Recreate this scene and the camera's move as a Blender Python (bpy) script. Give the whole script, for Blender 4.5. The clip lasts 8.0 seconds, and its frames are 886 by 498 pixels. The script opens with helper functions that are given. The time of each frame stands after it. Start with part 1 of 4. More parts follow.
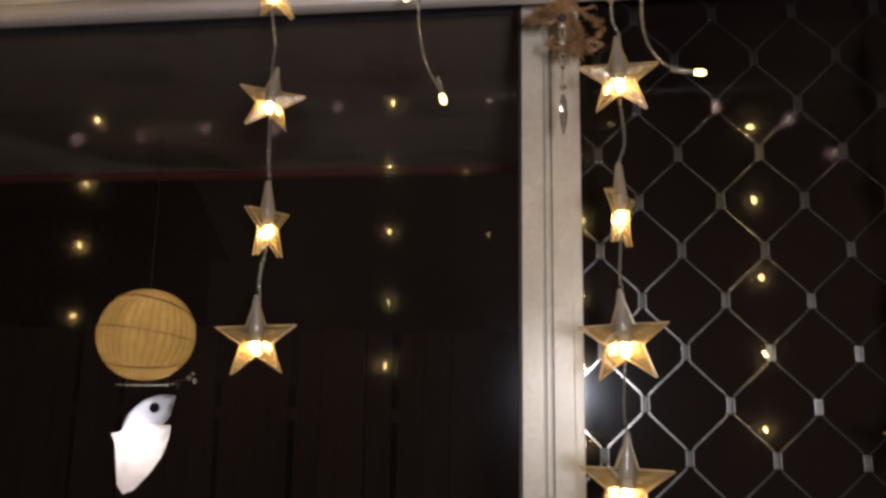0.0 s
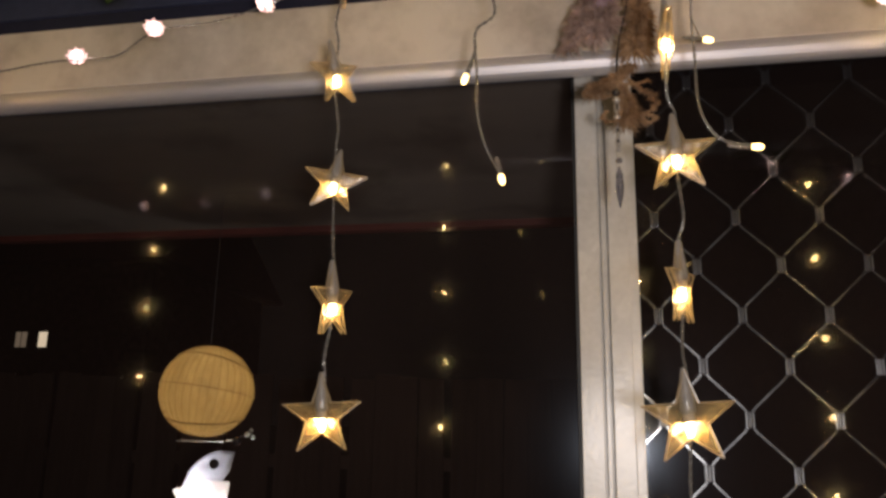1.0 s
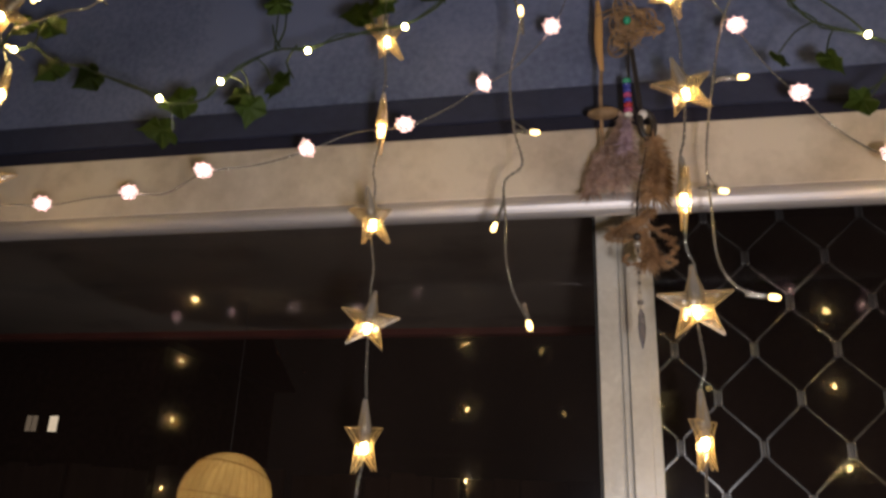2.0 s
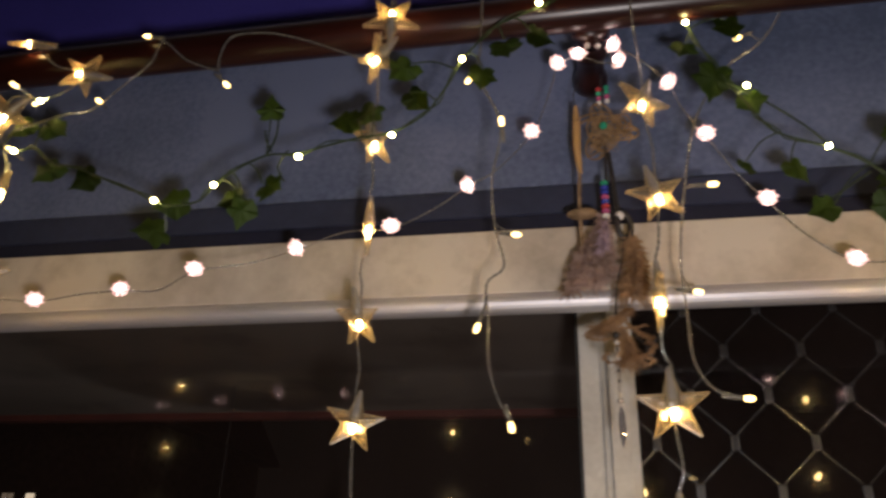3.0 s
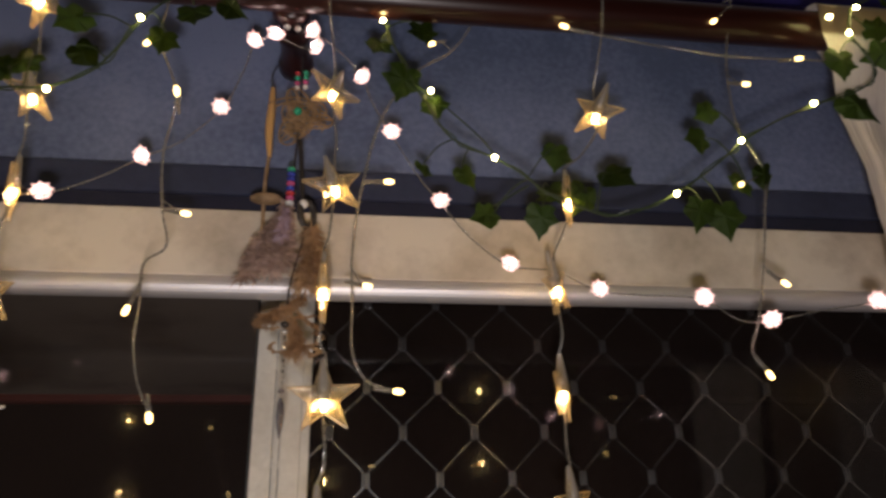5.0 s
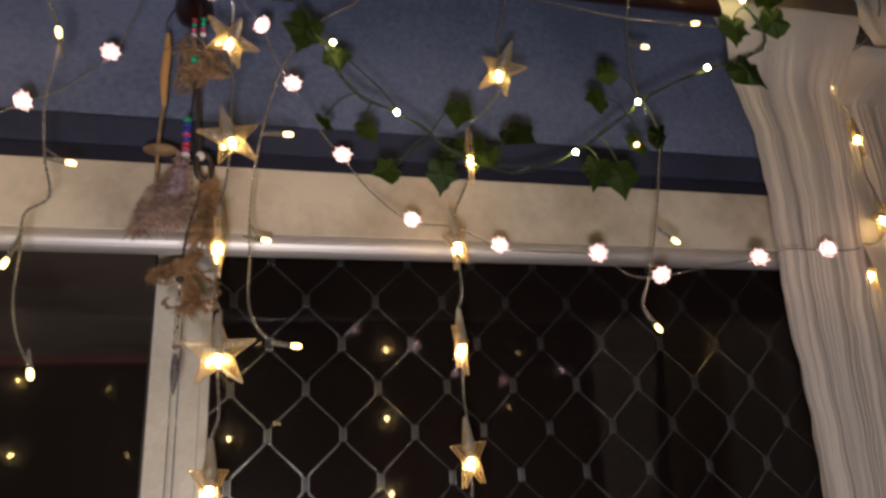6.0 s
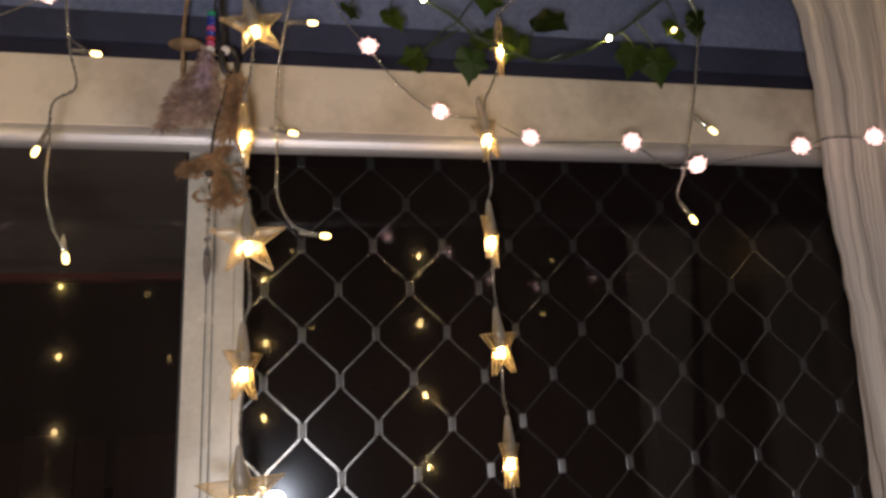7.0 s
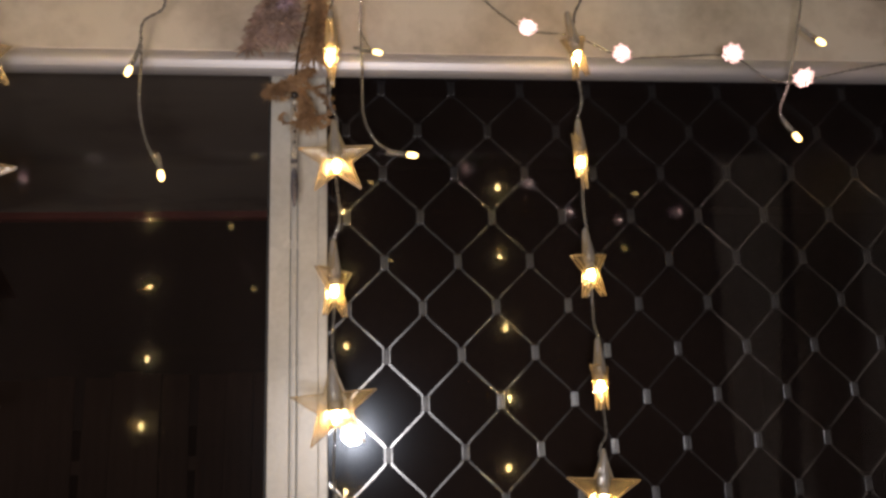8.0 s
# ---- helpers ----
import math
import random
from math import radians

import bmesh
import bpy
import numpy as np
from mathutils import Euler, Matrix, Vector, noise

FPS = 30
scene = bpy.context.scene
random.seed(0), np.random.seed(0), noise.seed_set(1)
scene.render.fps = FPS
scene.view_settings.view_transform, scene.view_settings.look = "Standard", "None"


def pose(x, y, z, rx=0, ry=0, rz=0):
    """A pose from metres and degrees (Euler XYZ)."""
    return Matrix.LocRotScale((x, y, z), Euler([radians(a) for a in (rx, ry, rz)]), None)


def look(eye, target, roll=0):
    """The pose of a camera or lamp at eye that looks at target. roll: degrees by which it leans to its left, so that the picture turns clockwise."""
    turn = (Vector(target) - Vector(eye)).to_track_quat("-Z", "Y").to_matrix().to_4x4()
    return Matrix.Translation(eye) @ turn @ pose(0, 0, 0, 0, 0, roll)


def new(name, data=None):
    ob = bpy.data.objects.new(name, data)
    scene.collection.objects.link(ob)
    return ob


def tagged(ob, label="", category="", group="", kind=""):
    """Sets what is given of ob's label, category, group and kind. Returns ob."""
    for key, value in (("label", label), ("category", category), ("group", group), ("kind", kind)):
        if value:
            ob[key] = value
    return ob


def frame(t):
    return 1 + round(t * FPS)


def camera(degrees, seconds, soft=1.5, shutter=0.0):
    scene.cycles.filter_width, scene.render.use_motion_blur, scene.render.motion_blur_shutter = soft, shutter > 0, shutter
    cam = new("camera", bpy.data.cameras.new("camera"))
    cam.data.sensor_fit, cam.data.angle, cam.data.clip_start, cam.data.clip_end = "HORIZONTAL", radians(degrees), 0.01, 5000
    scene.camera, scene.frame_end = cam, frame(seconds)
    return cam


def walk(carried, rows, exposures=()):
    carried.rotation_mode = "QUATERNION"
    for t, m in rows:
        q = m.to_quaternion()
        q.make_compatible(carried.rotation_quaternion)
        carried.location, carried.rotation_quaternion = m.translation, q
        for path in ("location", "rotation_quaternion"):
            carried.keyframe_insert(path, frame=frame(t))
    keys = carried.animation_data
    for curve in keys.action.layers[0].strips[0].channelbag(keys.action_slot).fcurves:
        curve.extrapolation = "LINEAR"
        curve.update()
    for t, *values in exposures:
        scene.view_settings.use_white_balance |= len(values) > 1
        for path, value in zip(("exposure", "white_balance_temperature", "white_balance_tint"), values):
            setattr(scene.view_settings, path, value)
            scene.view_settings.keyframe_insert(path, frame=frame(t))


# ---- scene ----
cam = camera(60.6, 8.0, soft=2.8, shutter=0.4)
PATH = [
    (0, (0.018, 0.186, 1.607), (-0.23, 2.139, 1.959), 0.9),
    (0.5, (0.012, 0.176, 1.619), (-0.317, 2.106, 2.027), 0.8),
    (1, (0.01, 0.167, 1.635), (-0.362, 2.078, 2.091), 1.0),
    (1.5, (0.008, 0.149, 1.652), (-0.366, 2.028, 2.228), 2.1),
    (1.7, (0.005, 0.137, 1.661), (-0.387, 1.998, 2.281), 2.4),
    (2.8, (0.003, 0.088, 1.695), (-0.399, 1.871, 2.505), 2.1),
    (3, (0.014, 0.087, 1.695), (-0.352, 1.863, 2.539), 2.0),
    (3.5, (0.048, 0.095, 1.7), (-0.18, 1.898, 2.535), 1.2),
    (4, (0.074, 0.103, 1.703), (-0.001, 1.92, 2.535), 0.2),
    (4.5, (0.089, 0.111, 1.702), (0.216, 1.934, 2.515), -1.0),
    (5, (0.095, 0.103, 1.704), (0.372, 1.911, 2.514), -1.8),
    (5.2, (0.100, 0.102, 1.705), (0.431, 1.906, 2.502), -2.0),
    (6.3, (0.119, 0.102, 1.683), (0.622, 1.921, 2.346), -3.9),
    (6.5, (0.122, 0.107, 1.672), (0.602, 1.944, 2.299), -3.7),
    (7, (0.124, 0.122, 1.658), (0.521, 2.004, 2.205), -3.3),
    (7.5, (0.113, 0.135, 1.639), (0.41, 2.049, 2.139), -3.0),
    (8, (0.105, 0.145, 1.635), (0.33, 2.086, 2.061), -2.1),
]
walk(cam, [(t, look(eye, target, roll)) for t, eye, target, roll in PATH])

# ---------------- world and lights ----------------
world = bpy.data.worlds.new("night")
scene.world = world
world.use_nodes = True
world.node_tree.nodes["Background"].inputs["Color"].default_value = (1.0, 0.72, 0.62, 1)
world.node_tree.nodes["Background"].inputs["Strength"].default_value = 0.0024

TORCH = (0.088, 0.06, 1.594)
torch_data = bpy.data.lights.new("torch", "SPOT")
torch_data.spot_size, torch_data.spot_blend, torch_data.shadow_soft_size = radians(150), 0.4, 0.028
torch_data.energy, torch_data.color = 18.0, (1.0, 0.915, 0.90)
torch = new("torch", torch_data)
torch.matrix_world = look(TORCH, (0.12, 1.07, 1.66))
STAR_POWER = 175.0
LED_POWER = 6.5
FLOWER_POWER = 13.0
IVY_POWER = 75.0


# ---------------- materials ----------------
def nodes_of(name):
    m = bpy.data.materials.new(name)
    m.use_nodes = True
    t = m.node_tree
    return m, t, t.nodes["Principled BSDF"], t.nodes["Material Output"]


def rgb(c):
    return (*c, 1.0)


def paint(name, dark, light, rough=0.5, metal=0.0, scale=8.0, fine=120.0, bump=0.15, bump_size=0.002, spread=(0.3, 0.7), rand=0.0, stretch=(1, 1, 1), trans=0.0, rough_spread=0.12):
    """A painted, woven or raw surface: colour blotches, fine grain, uneven gloss and relief."""
    m, t, b, out = nodes_of(name)
    co = t.nodes.new("ShaderNodeTexCoord")
    mp = t.nodes.new("ShaderNodeMapping")
    mp.inputs["Scale"].default_value = stretch
    t.links.new(co.outputs["Object"], mp.inputs["Vector"])
    n1 = t.nodes.new("ShaderNodeTexNoise")
    n1.inputs["Scale"].default_value, n1.inputs["Detail"].default_value = scale, 5
    n2 = t.nodes.new("ShaderNodeTexNoise")
    n2.inputs["Scale"].default_value, n2.inputs["Detail"].default_value = fine, 3
    for n in (n1, n2):
        t.links.new(mp.outputs["Vector"], n.inputs["Vector"])
    add = t.nodes.new("ShaderNodeMath")
    add.operation = "MULTIPLY_ADD"
    add.inputs[1].default_value = 0.35
    t.links.new(n2.outputs["Fac"], add.inputs[0])
    t.links.new(n1.outputs["Fac"], add.inputs[2])
    last = add.outputs[0]
    if rand:
        info = t.nodes.new("ShaderNodeObjectInfo")
        ra = t.nodes.new("ShaderNodeMath")
        ra.operation = "MULTIPLY_ADD"
        ra.inputs[1].default_value = rand
        t.links.new(info.outputs["Random"], ra.inputs[0])
        t.links.new(last, ra.inputs[2])
        last = ra.outputs[0]
    ramp = t.nodes.new("ShaderNodeValToRGB")
    ramp.color_ramp.elements[0].position, ramp.color_ramp.elements[1].position = spread[0] + 0.17, spread[1] + 0.17
    ramp.color_ramp.elements[0].color, ramp.color_ramp.elements[1].color = rgb(dark), rgb(light)
    t.links.new(last, ramp.inputs["Fac"])
    t.links.new(ramp.outputs["Color"], b.inputs["Base Color"])
    rr = t.nodes.new("ShaderNodeMath")
    rr.operation = "MULTIPLY_ADD"
    rr.inputs[1].default_value, rr.inputs[2].default_value = rough_spread * 2, rough - rough_spread
    t.links.new(n1.outputs["Fac"], rr.inputs[0])
    t.links.new(rr.outputs[0], b.inputs["Roughness"])
    b.inputs["Metallic"].default_value = metal
    if bump:
        bp = t.nodes.new("ShaderNodeBump")
        bp.inputs["Strength"].default_value, bp.inputs["Distance"].default_value = bump, bump_size
        t.links.new(n2.outputs["Fac"], bp.inputs["Height"])
        t.links.new(bp.outputs["Normal"], b.inputs["Normal"])
    if trans:
        tl = t.nodes.new("ShaderNodeBsdfTranslucent")
        t.links.new(ramp.outputs["Color"], tl.inputs["Color"])
        mix = t.nodes.new("ShaderNodeMixShader")
        mix.inputs["Fac"].default_value = trans
        t.links.new(b.outputs["BSDF"], mix.inputs[1])
        t.links.new(tl.outputs["BSDF"], mix.inputs[2])
        t.links.new(mix.outputs[0], out.inputs["Surface"])
    return m


def glow(name, colour, power):
    m, t, b, out = nodes_of(name)
    e = t.nodes.new("ShaderNodeEmission")
    e.inputs["Color"].default_value, e.inputs["Strength"].default_value = rgb(colour), power
    t.links.new(e.outputs[0], out.inputs["Surface"])
    m.cycles.emission_sampling = "FRONT_BACK"
    return m


def clear(name, tint, gloss=0.05, gloss_edge=0.5, haze=0.0, haze_tint=(1, 1, 1), rough=0.0, streak=0.0, smear=0.0, crinkle=0.0, crinkle_scale=150.0):
    """Clear glass or plastic: see-through, with a mirror that grows towards the edges, and some cloudiness."""
    m, t, b, out = nodes_of(name)
    tr = t.nodes.new("ShaderNodeBsdfTransparent")
    tr.inputs["Color"].default_value = rgb(tint)
    gl = t.nodes.new("ShaderNodeBsdfGlossy")
    gl.inputs["Roughness"].default_value = rough
    lw = t.nodes.new("ShaderNodeLayerWeight")
    lw.inputs["Blend"].default_value = 0.5
    pw = t.nodes.new("ShaderNodeMath")
    pw.operation = "POWER"
    pw.inputs[1].default_value = 4.0
    t.links.new(lw.outputs["Facing"], pw.inputs[0])
    ml = t.nodes.new("ShaderNodeMath")
    ml.operation = "MULTIPLY_ADD"
    ml.inputs[1].default_value, ml.inputs[2].default_value = gloss_edge, gloss
    t.links.new(pw.outputs[0], ml.inputs[0])
    if crinkle:
        cc = t.nodes.new("ShaderNodeTexCoord")
        cn = t.nodes.new("ShaderNodeTexNoise")
        cn.inputs["Scale"].default_value, cn.inputs["Detail"].default_value = crinkle_scale, 4
        cb = t.nodes.new("ShaderNodeBump")
        cb.inputs["Strength"].default_value, cb.inputs["Distance"].default_value = crinkle, 0.002
        t.links.new(cc.outputs["Object"], cn.inputs["Vector"])
        t.links.new(cn.outputs["Fac"], cb.inputs["Height"])
        t.links.new(cb.outputs["Normal"], gl.inputs["Normal"])
    base = tr.outputs[0]
    if haze:
        df = t.nodes.new("ShaderNodeBsdfDiffuse")
        tl = t.nodes.new("ShaderNodeBsdfTranslucent")
        df.inputs["Color"].default_value = tl.inputs["Color"].default_value = rgb(haze_tint)
        hm = t.nodes.new("ShaderNodeMixShader")
        hm.inputs[0].default_value = 0.65
        t.links.new(df.outputs[0], hm.inputs[1])
        t.links.new(tl.outputs[0], hm.inputs[2])
        m2 = t.nodes.new("ShaderNodeMixShader")
        m2.inputs[0].default_value = haze
        if streak:
            co = t.nodes.new("ShaderNodeTexCoord")
            nz = t.nodes.new("ShaderNodeTexNoise")
            nz.inputs["Scale"].default_value, nz.inputs["Detail"].default_value = streak, 6
            t.links.new(co.outputs["Object"], nz.inputs["Vector"])
            mm = t.nodes.new("ShaderNodeMath")
            mm.operation = "MULTIPLY"
            mm.inputs[1].default_value = haze * 2
            t.links.new(nz.outputs["Fac"], mm.inputs[0])
            t.links.new(mm.outputs[0], m2.inputs[0])
        t.links.new(base, m2.inputs[1])
        t.links.new(hm.outputs[0], m2.inputs[2])
        base = m2.outputs[0]
    mx = t.nodes.new("ShaderNodeMixShader")
    t.links.new(ml.outputs[0], mx.inputs[0])
    t.links.new(base, mx.inputs[1])
    t.links.new(gl.outputs[0], mx.inputs[2])
    if smear:
        g2 = t.nodes.new("ShaderNodeBsdfGlossy")
        g2.inputs["Roughness"].default_value = 0.15
        g2.inputs["Color"].default_value = (0.72, 0.84, 1.0, 1)
        m3 = t.nodes.new("ShaderNodeMixShader")
        m3.inputs[0].default_value = smear
        t.links.new(mx.outputs[0], m3.inputs[1])
        t.links.new(g2.outputs[0], m3.inputs[2])
        mx = m3
    t.links.new(mx.outputs[0], out.inputs["Surface"])
    return m


def cloth(name, dark, light, through_light=0.45, holes=0.12, weave=210.0):
    """Thin gauze: lets some light through, with a weave and crumpled streaks."""
    m = paint(name, dark, light, 0.85, 0.0, 26.0, weave, 0.5, 0.0012, (0.15, 0.6), stretch=(1, 1, 0.07), trans=through_light)
    t = m.node_tree
    out = t.nodes["Material Output"]
    src = out.inputs["Surface"].links[0].from_socket
    tr = t.nodes.new("ShaderNodeBsdfTransparent")
    mx = t.nodes.new("ShaderNodeMixShader")
    mx.inputs[0].default_value = holes
    t.links.new(src, mx.inputs[1])
    t.links.new(tr.outputs[0], mx.inputs[2])
    t.links.new(mx.outputs[0], out.inputs["Surface"])
    return m


BLUE = paint("blue wall paint", (0.086, 0.112, 0.205), (0.172, 0.206, 0.346), 0.8, scale=3.4, fine=120, bump=0.12, bump_size=0.0015, spread=(0.38, 0.62))
SLATE = paint("slate blue trim", (0.017, 0.022, 0.050), (0.033, 0.040, 0.082), 0.88, scale=6, fine=90, bump=0.2)
ULTRA = paint("deep ultramarine wall colour", (0.040, 0.030, 0.26), (0.062, 0.048, 0.36), 0.8, scale=4, fine=120, bump=0.2)
# near-black blue: the shade above the head board, put into the colour
GAP_SHADE = paint("dark blue gap shade", (0.005, 0.006, 0.020), (0.012, 0.013, 0.036), 0.88, scale=6, fine=90, bump=0.2)
CREAM = paint("cream window paint", (0.40, 0.34, 0.275), (0.63, 0.565, 0.48), 0.5, scale=9, fine=70, bump=0.2, spread=(0.25, 0.62))
ALU = paint("brushed aluminium", (0.60, 0.58, 0.60), (0.80, 0.77, 0.79), 0.50, 0.75, 12, 300, 0.08, 0.0005, stretch=(0.05, 1, 1))
STILE = paint("ivory coated aluminium", (0.52, 0.495, 0.445), (0.69, 0.665, 0.61), 0.27, 0.0, 7, 160, 0.28, 0.0008)
SEAL = paint("black rubber seal", (0.012, 0.012, 0.012), (0.03, 0.03, 0.03), 0.6)
CLAMP = paint("dull grille clamp metal", (0.13, 0.135, 0.145), (0.22, 0.225, 0.235), 0.33, 0.95, 30, 300, 0.1, 0.0004, rough_spread=0.06)
GRILLE = paint("grey coated grille metal", (0.20, 0.205, 0.215), (0.36, 0.37, 0.385), 0.235, 0.97, 30, 300, 0.1, 0.0004, rough_spread=0.05)
MAHOGANY = paint("dark red varnished wood", (0.010, 0.0022, 0.0016), (0.028, 0.006, 0.004), 0.30, 0.0, 14, 120, 0.1, 0.0006, stretch=(0.08, 1, 1))
PLASTER = paint("white ceiling paint", (0.66, 0.65, 0.62), (0.80, 0.79, 0.77), 0.85, scale=4)
ROOMWALL = paint("dim room wall paint", (0.10, 0.13, 0.22), (0.17, 0.20, 0.30), 0.8, scale=4)
FLOORWOOD = paint("brown floor boards", (0.07, 0.04, 0.02), (0.16, 0.09, 0.05), 0.4, scale=5, stretch=(8, 1, 1))
SOFFIT = paint("grey brown weathered soffit", (0.085, 0.068, 0.055), (0.185, 0.152, 0.128), 0.85, scale=6, fine=60, bump=0.3, spread=(0.2, 0.5))
FASCIA = paint("dull red fascia paint", (0.10, 0.02, 0.016), (0.17, 0.04, 0.03), 0.6, scale=6)
EARTH = paint("dark lawn and soil", (0.015, 0.018, 0.008), (0.04, 0.045, 0.02), 0.95, scale=2)
FENCEWOOD = paint("weathered paling wood", (0.08, 0.045, 0.032), (0.15, 0.09, 0.065), 0.85, scale=5, fine=70, stretch=(6, 6, 0.5), rand=0.35, spread=(0.3, 0.9))
BRICK = paint("dark brick", (0.10, 0.05, 0.035), (0.2, 0.1, 0.07), 0.9, scale=9)
GLASS = clear("window glass", (0.97, 0.98, 0.98), 0.020, 0.5, 0.018, (0.70, 0.47, 0.41), streak=3.0, smear=0.005)
PLASTIC = clear("clear star plastic", (0.95, 0.92, 0.86), 0.07, 0.35, 0.16, (1.0, 0.76, 0.40), 0.16, streak=90.0, crinkle=0.7)
RIM = clear("star rim plastic", (0.95, 0.90, 0.82), 0.06, 0.4, 0.25, (1.0, 0.84, 0.58), 0.35)
SOCKET = paint("grey diode socket", (0.30, 0.28, 0.25), (0.42, 0.40, 0.36), 0.5, scale=50)
SLEEVE = clear("frosted plastic sleeve", (0.86, 0.86, 0.86), 0.08, 0.5, 0.34, (0.80, 0.80, 0.82), 0.3, crinkle=0.5)
WIRE = clear("clear twisted wire", (0.82, 0.79, 0.73), 0.50, 0.45, 0.32, (0.90, 0.85, 0.76), 0.07, crinkle=0.9, crinkle_scale=220.0)
CRYSTAL = clear("cut crystal", (0.70, 0.69, 0.74), 0.30, 0.7, 0.10, (0.9, 0.88, 1.0), 0.03)
PETAL = paint("frosted pink flower plastic", (0.80, 0.62, 0.62), (0.92, 0.78, 0.78), 0.4, scale=60, trans=0.5)
BULB = glow("warm diode", (1.0, 0.68, 0.26), LED_POWER)
BULB_STAR = glow("amber star diode", (1.0, 0.66, 0.28), STAR_POWER)
BULB_PINK = glow("pinkish white diode", (1.0, 0.80, 0.74), FLOWER_POWER)
BULB_IVY = glow("warm white diode", (1.0, 0.84, 0.32), IVY_POWER)
LANTERNGLOW = glow("warm lantern bulb", (1.0, 0.80, 0.55), 46.0)
SHADEGLOW = glow("white lamp bulb", (1.0, 0.95, 0.92), 200.0)
DIMGLOW = glow("dim far window", (1.0, 0.72, 0.5), 0.12)
WINDOWGLOW = glow("lit far window", (1.0, 0.78, 0.55), 0.7)
LEAF = paint("dark green cloth leaf", (0.017, 0.036, 0.006), (0.092, 0.152, 0.022), 0.42, scale=70, fine=500, bump=0.4, bump_size=0.0008, rand=0.3, trans=0.42, spread=(0.35, 0.8))
VINE = paint("green plastic vine", (0.014, 0.026, 0.009), (0.04, 0.06, 0.02), 0.45, scale=60)
GAUZE = cloth("cream gauze", (0.88, 0.78, 0.71), (0.98, 0.91, 0.84), 0.26, 0.04)
FLUFF = paint("mauve brown fluff", (0.36, 0.255, 0.21), (0.62, 0.47, 0.41), 0.9, scale=30, trans=0.5)
LILAC = paint("lilac fluff", (0.32, 0.23, 0.29), (0.54, 0.41, 0.47), 0.9, scale=30, trans=0.4)
FEATHER = paint("ginger feather", (0.24, 0.135, 0.07), (0.50, 0.33, 0.19), 0.8, scale=40, trans=0.4)
TWINE = paint("tan twine", (0.14, 0.085, 0.04), (0.32, 0.21, 0.12), 0.8, scale=80)
STICK = paint("pale honey wood", (0.30, 0.17, 0.06), (0.52, 0.32, 0.13), 0.6, scale=40, stretch=(1, 1, 0.1))
BLACK = paint("black cord", (0.012, 0.010, 0.010), (0.035, 0.03, 0.03), 0.5)
CHAIN = paint("tarnished silver chain", (0.45, 0.42, 0.38), (0.75, 0.72, 0.68), 0.4, 0.6)
PAPER = paint("tan rice paper", (0.36, 0.25, 0.10), (0.60, 0.45, 0.20), 0.75, scale=9, fine=110, bump=0.35, trans=0.25, stretch=(1, 1, 0.4))
CANE = paint("pale brown cane rib", (0.27, 0.17, 0.06), (0.40, 0.26, 0.10), 0.7)
SHELL = paint("thin white lamp shell", (0.74, 0.66, 0.64), (0.86, 0.80, 0.78), 0.25, scale=12, fine=80, trans=0.6)
GREYSHELL = paint("grey white shell", (0.42, 0.42, 0.48), (0.60, 0.60, 0.66), 0.3, scale=20, trans=0.6)
SHELFWOOD = paint("dark shelf wood", (0.06, 0.035, 0.02), (0.13, 0.08, 0.05), 0.45, scale=6, stretch=(1, 1, 6))
SILVER = paint("pale silver frame", (0.80, 0.80, 0.80), (0.92, 0.92, 0.92), 0.24, 1.0)
PHOTO = paint("dim picture print", (0.05, 0.04, 0.04), (0.22, 0.18, 0.16), 0.4, scale=12)


def bead(name, c):
    return paint(name, tuple(v * 0.7 for v in c), c, 0.25, scale=60)


GREENB, BLUEB, REDB, WHITEB, PINKB = (bead(n, c) for n, c in (("green bead", (0.03, 0.35, 0.20)), ("blue bead", (0.04, 0.06, 0.40)), ("red bead", (0.45, 0.04, 0.05)), ("white bead", (0.75, 0.72, 0.7)), ("pink bead", (0.5, 0.08, 0.22))))


def screen_cloth():
    m, t, b, out = nodes_of("dark insect mesh")
    b.inputs["Base Color"].default_value = (0.0062, 0.0043, 0.004, 1)
    b.inputs["Roughness"].default_value = 0.9
    b.inputs["Specular IOR Level"].default_value = 0.0
    tr = t.nodes.new("ShaderNodeBsdfTransparent")
    mx = t.nodes.new("ShaderNodeMixShader")
    mx.inputs[0].default_value = 0.16
    t.links.new(b.outputs[0], mx.inputs[1])
    t.links.new(tr.outputs[0], mx.inputs[2])
    t.links.new(mx.outputs[0], out.inputs["Surface"])
    return m


MESH = screen_cloth()


# ---------------- building helpers ----------------
def as_mesh(name, bm, material, smooth=False):
    bmesh.ops.recalc_face_normals(bm, faces=bm.faces)
    me = bpy.data.meshes.new(name)
    bm.to_mesh(me)
    bm.free()
    me.materials.append(material)
    if smooth:
        me.polygons.foreach_set("use_smooth", [True] * len(me.polygons))
    return me


def part(name, bm, material, parent, label="", smooth=False, m=None):
    """One mesh object under a thing or a part. bm: a bmesh, or a mesh shared with alike pieces."""
    me = bm if isinstance(bm, bpy.types.Mesh) else as_mesh(name, bm, material, smooth)
    ob = new(name, me)
    ob.parent = parent
    if m is not None:
        ob.matrix_basis = m
    return tagged(ob, label)


def thing(name, label, category, at=(0, 0, 0), group="", kind=""):
    ob = new(name)
    ob.empty_display_size = 0.02
    ob.location = at
    return tagged(ob, label, category, group, kind)


def solid(name, bm, material, label, category, group="", kind="", smooth=False):
    return tagged(new(name, as_mesh(name, bm, material, smooth)), label, category, group, kind)


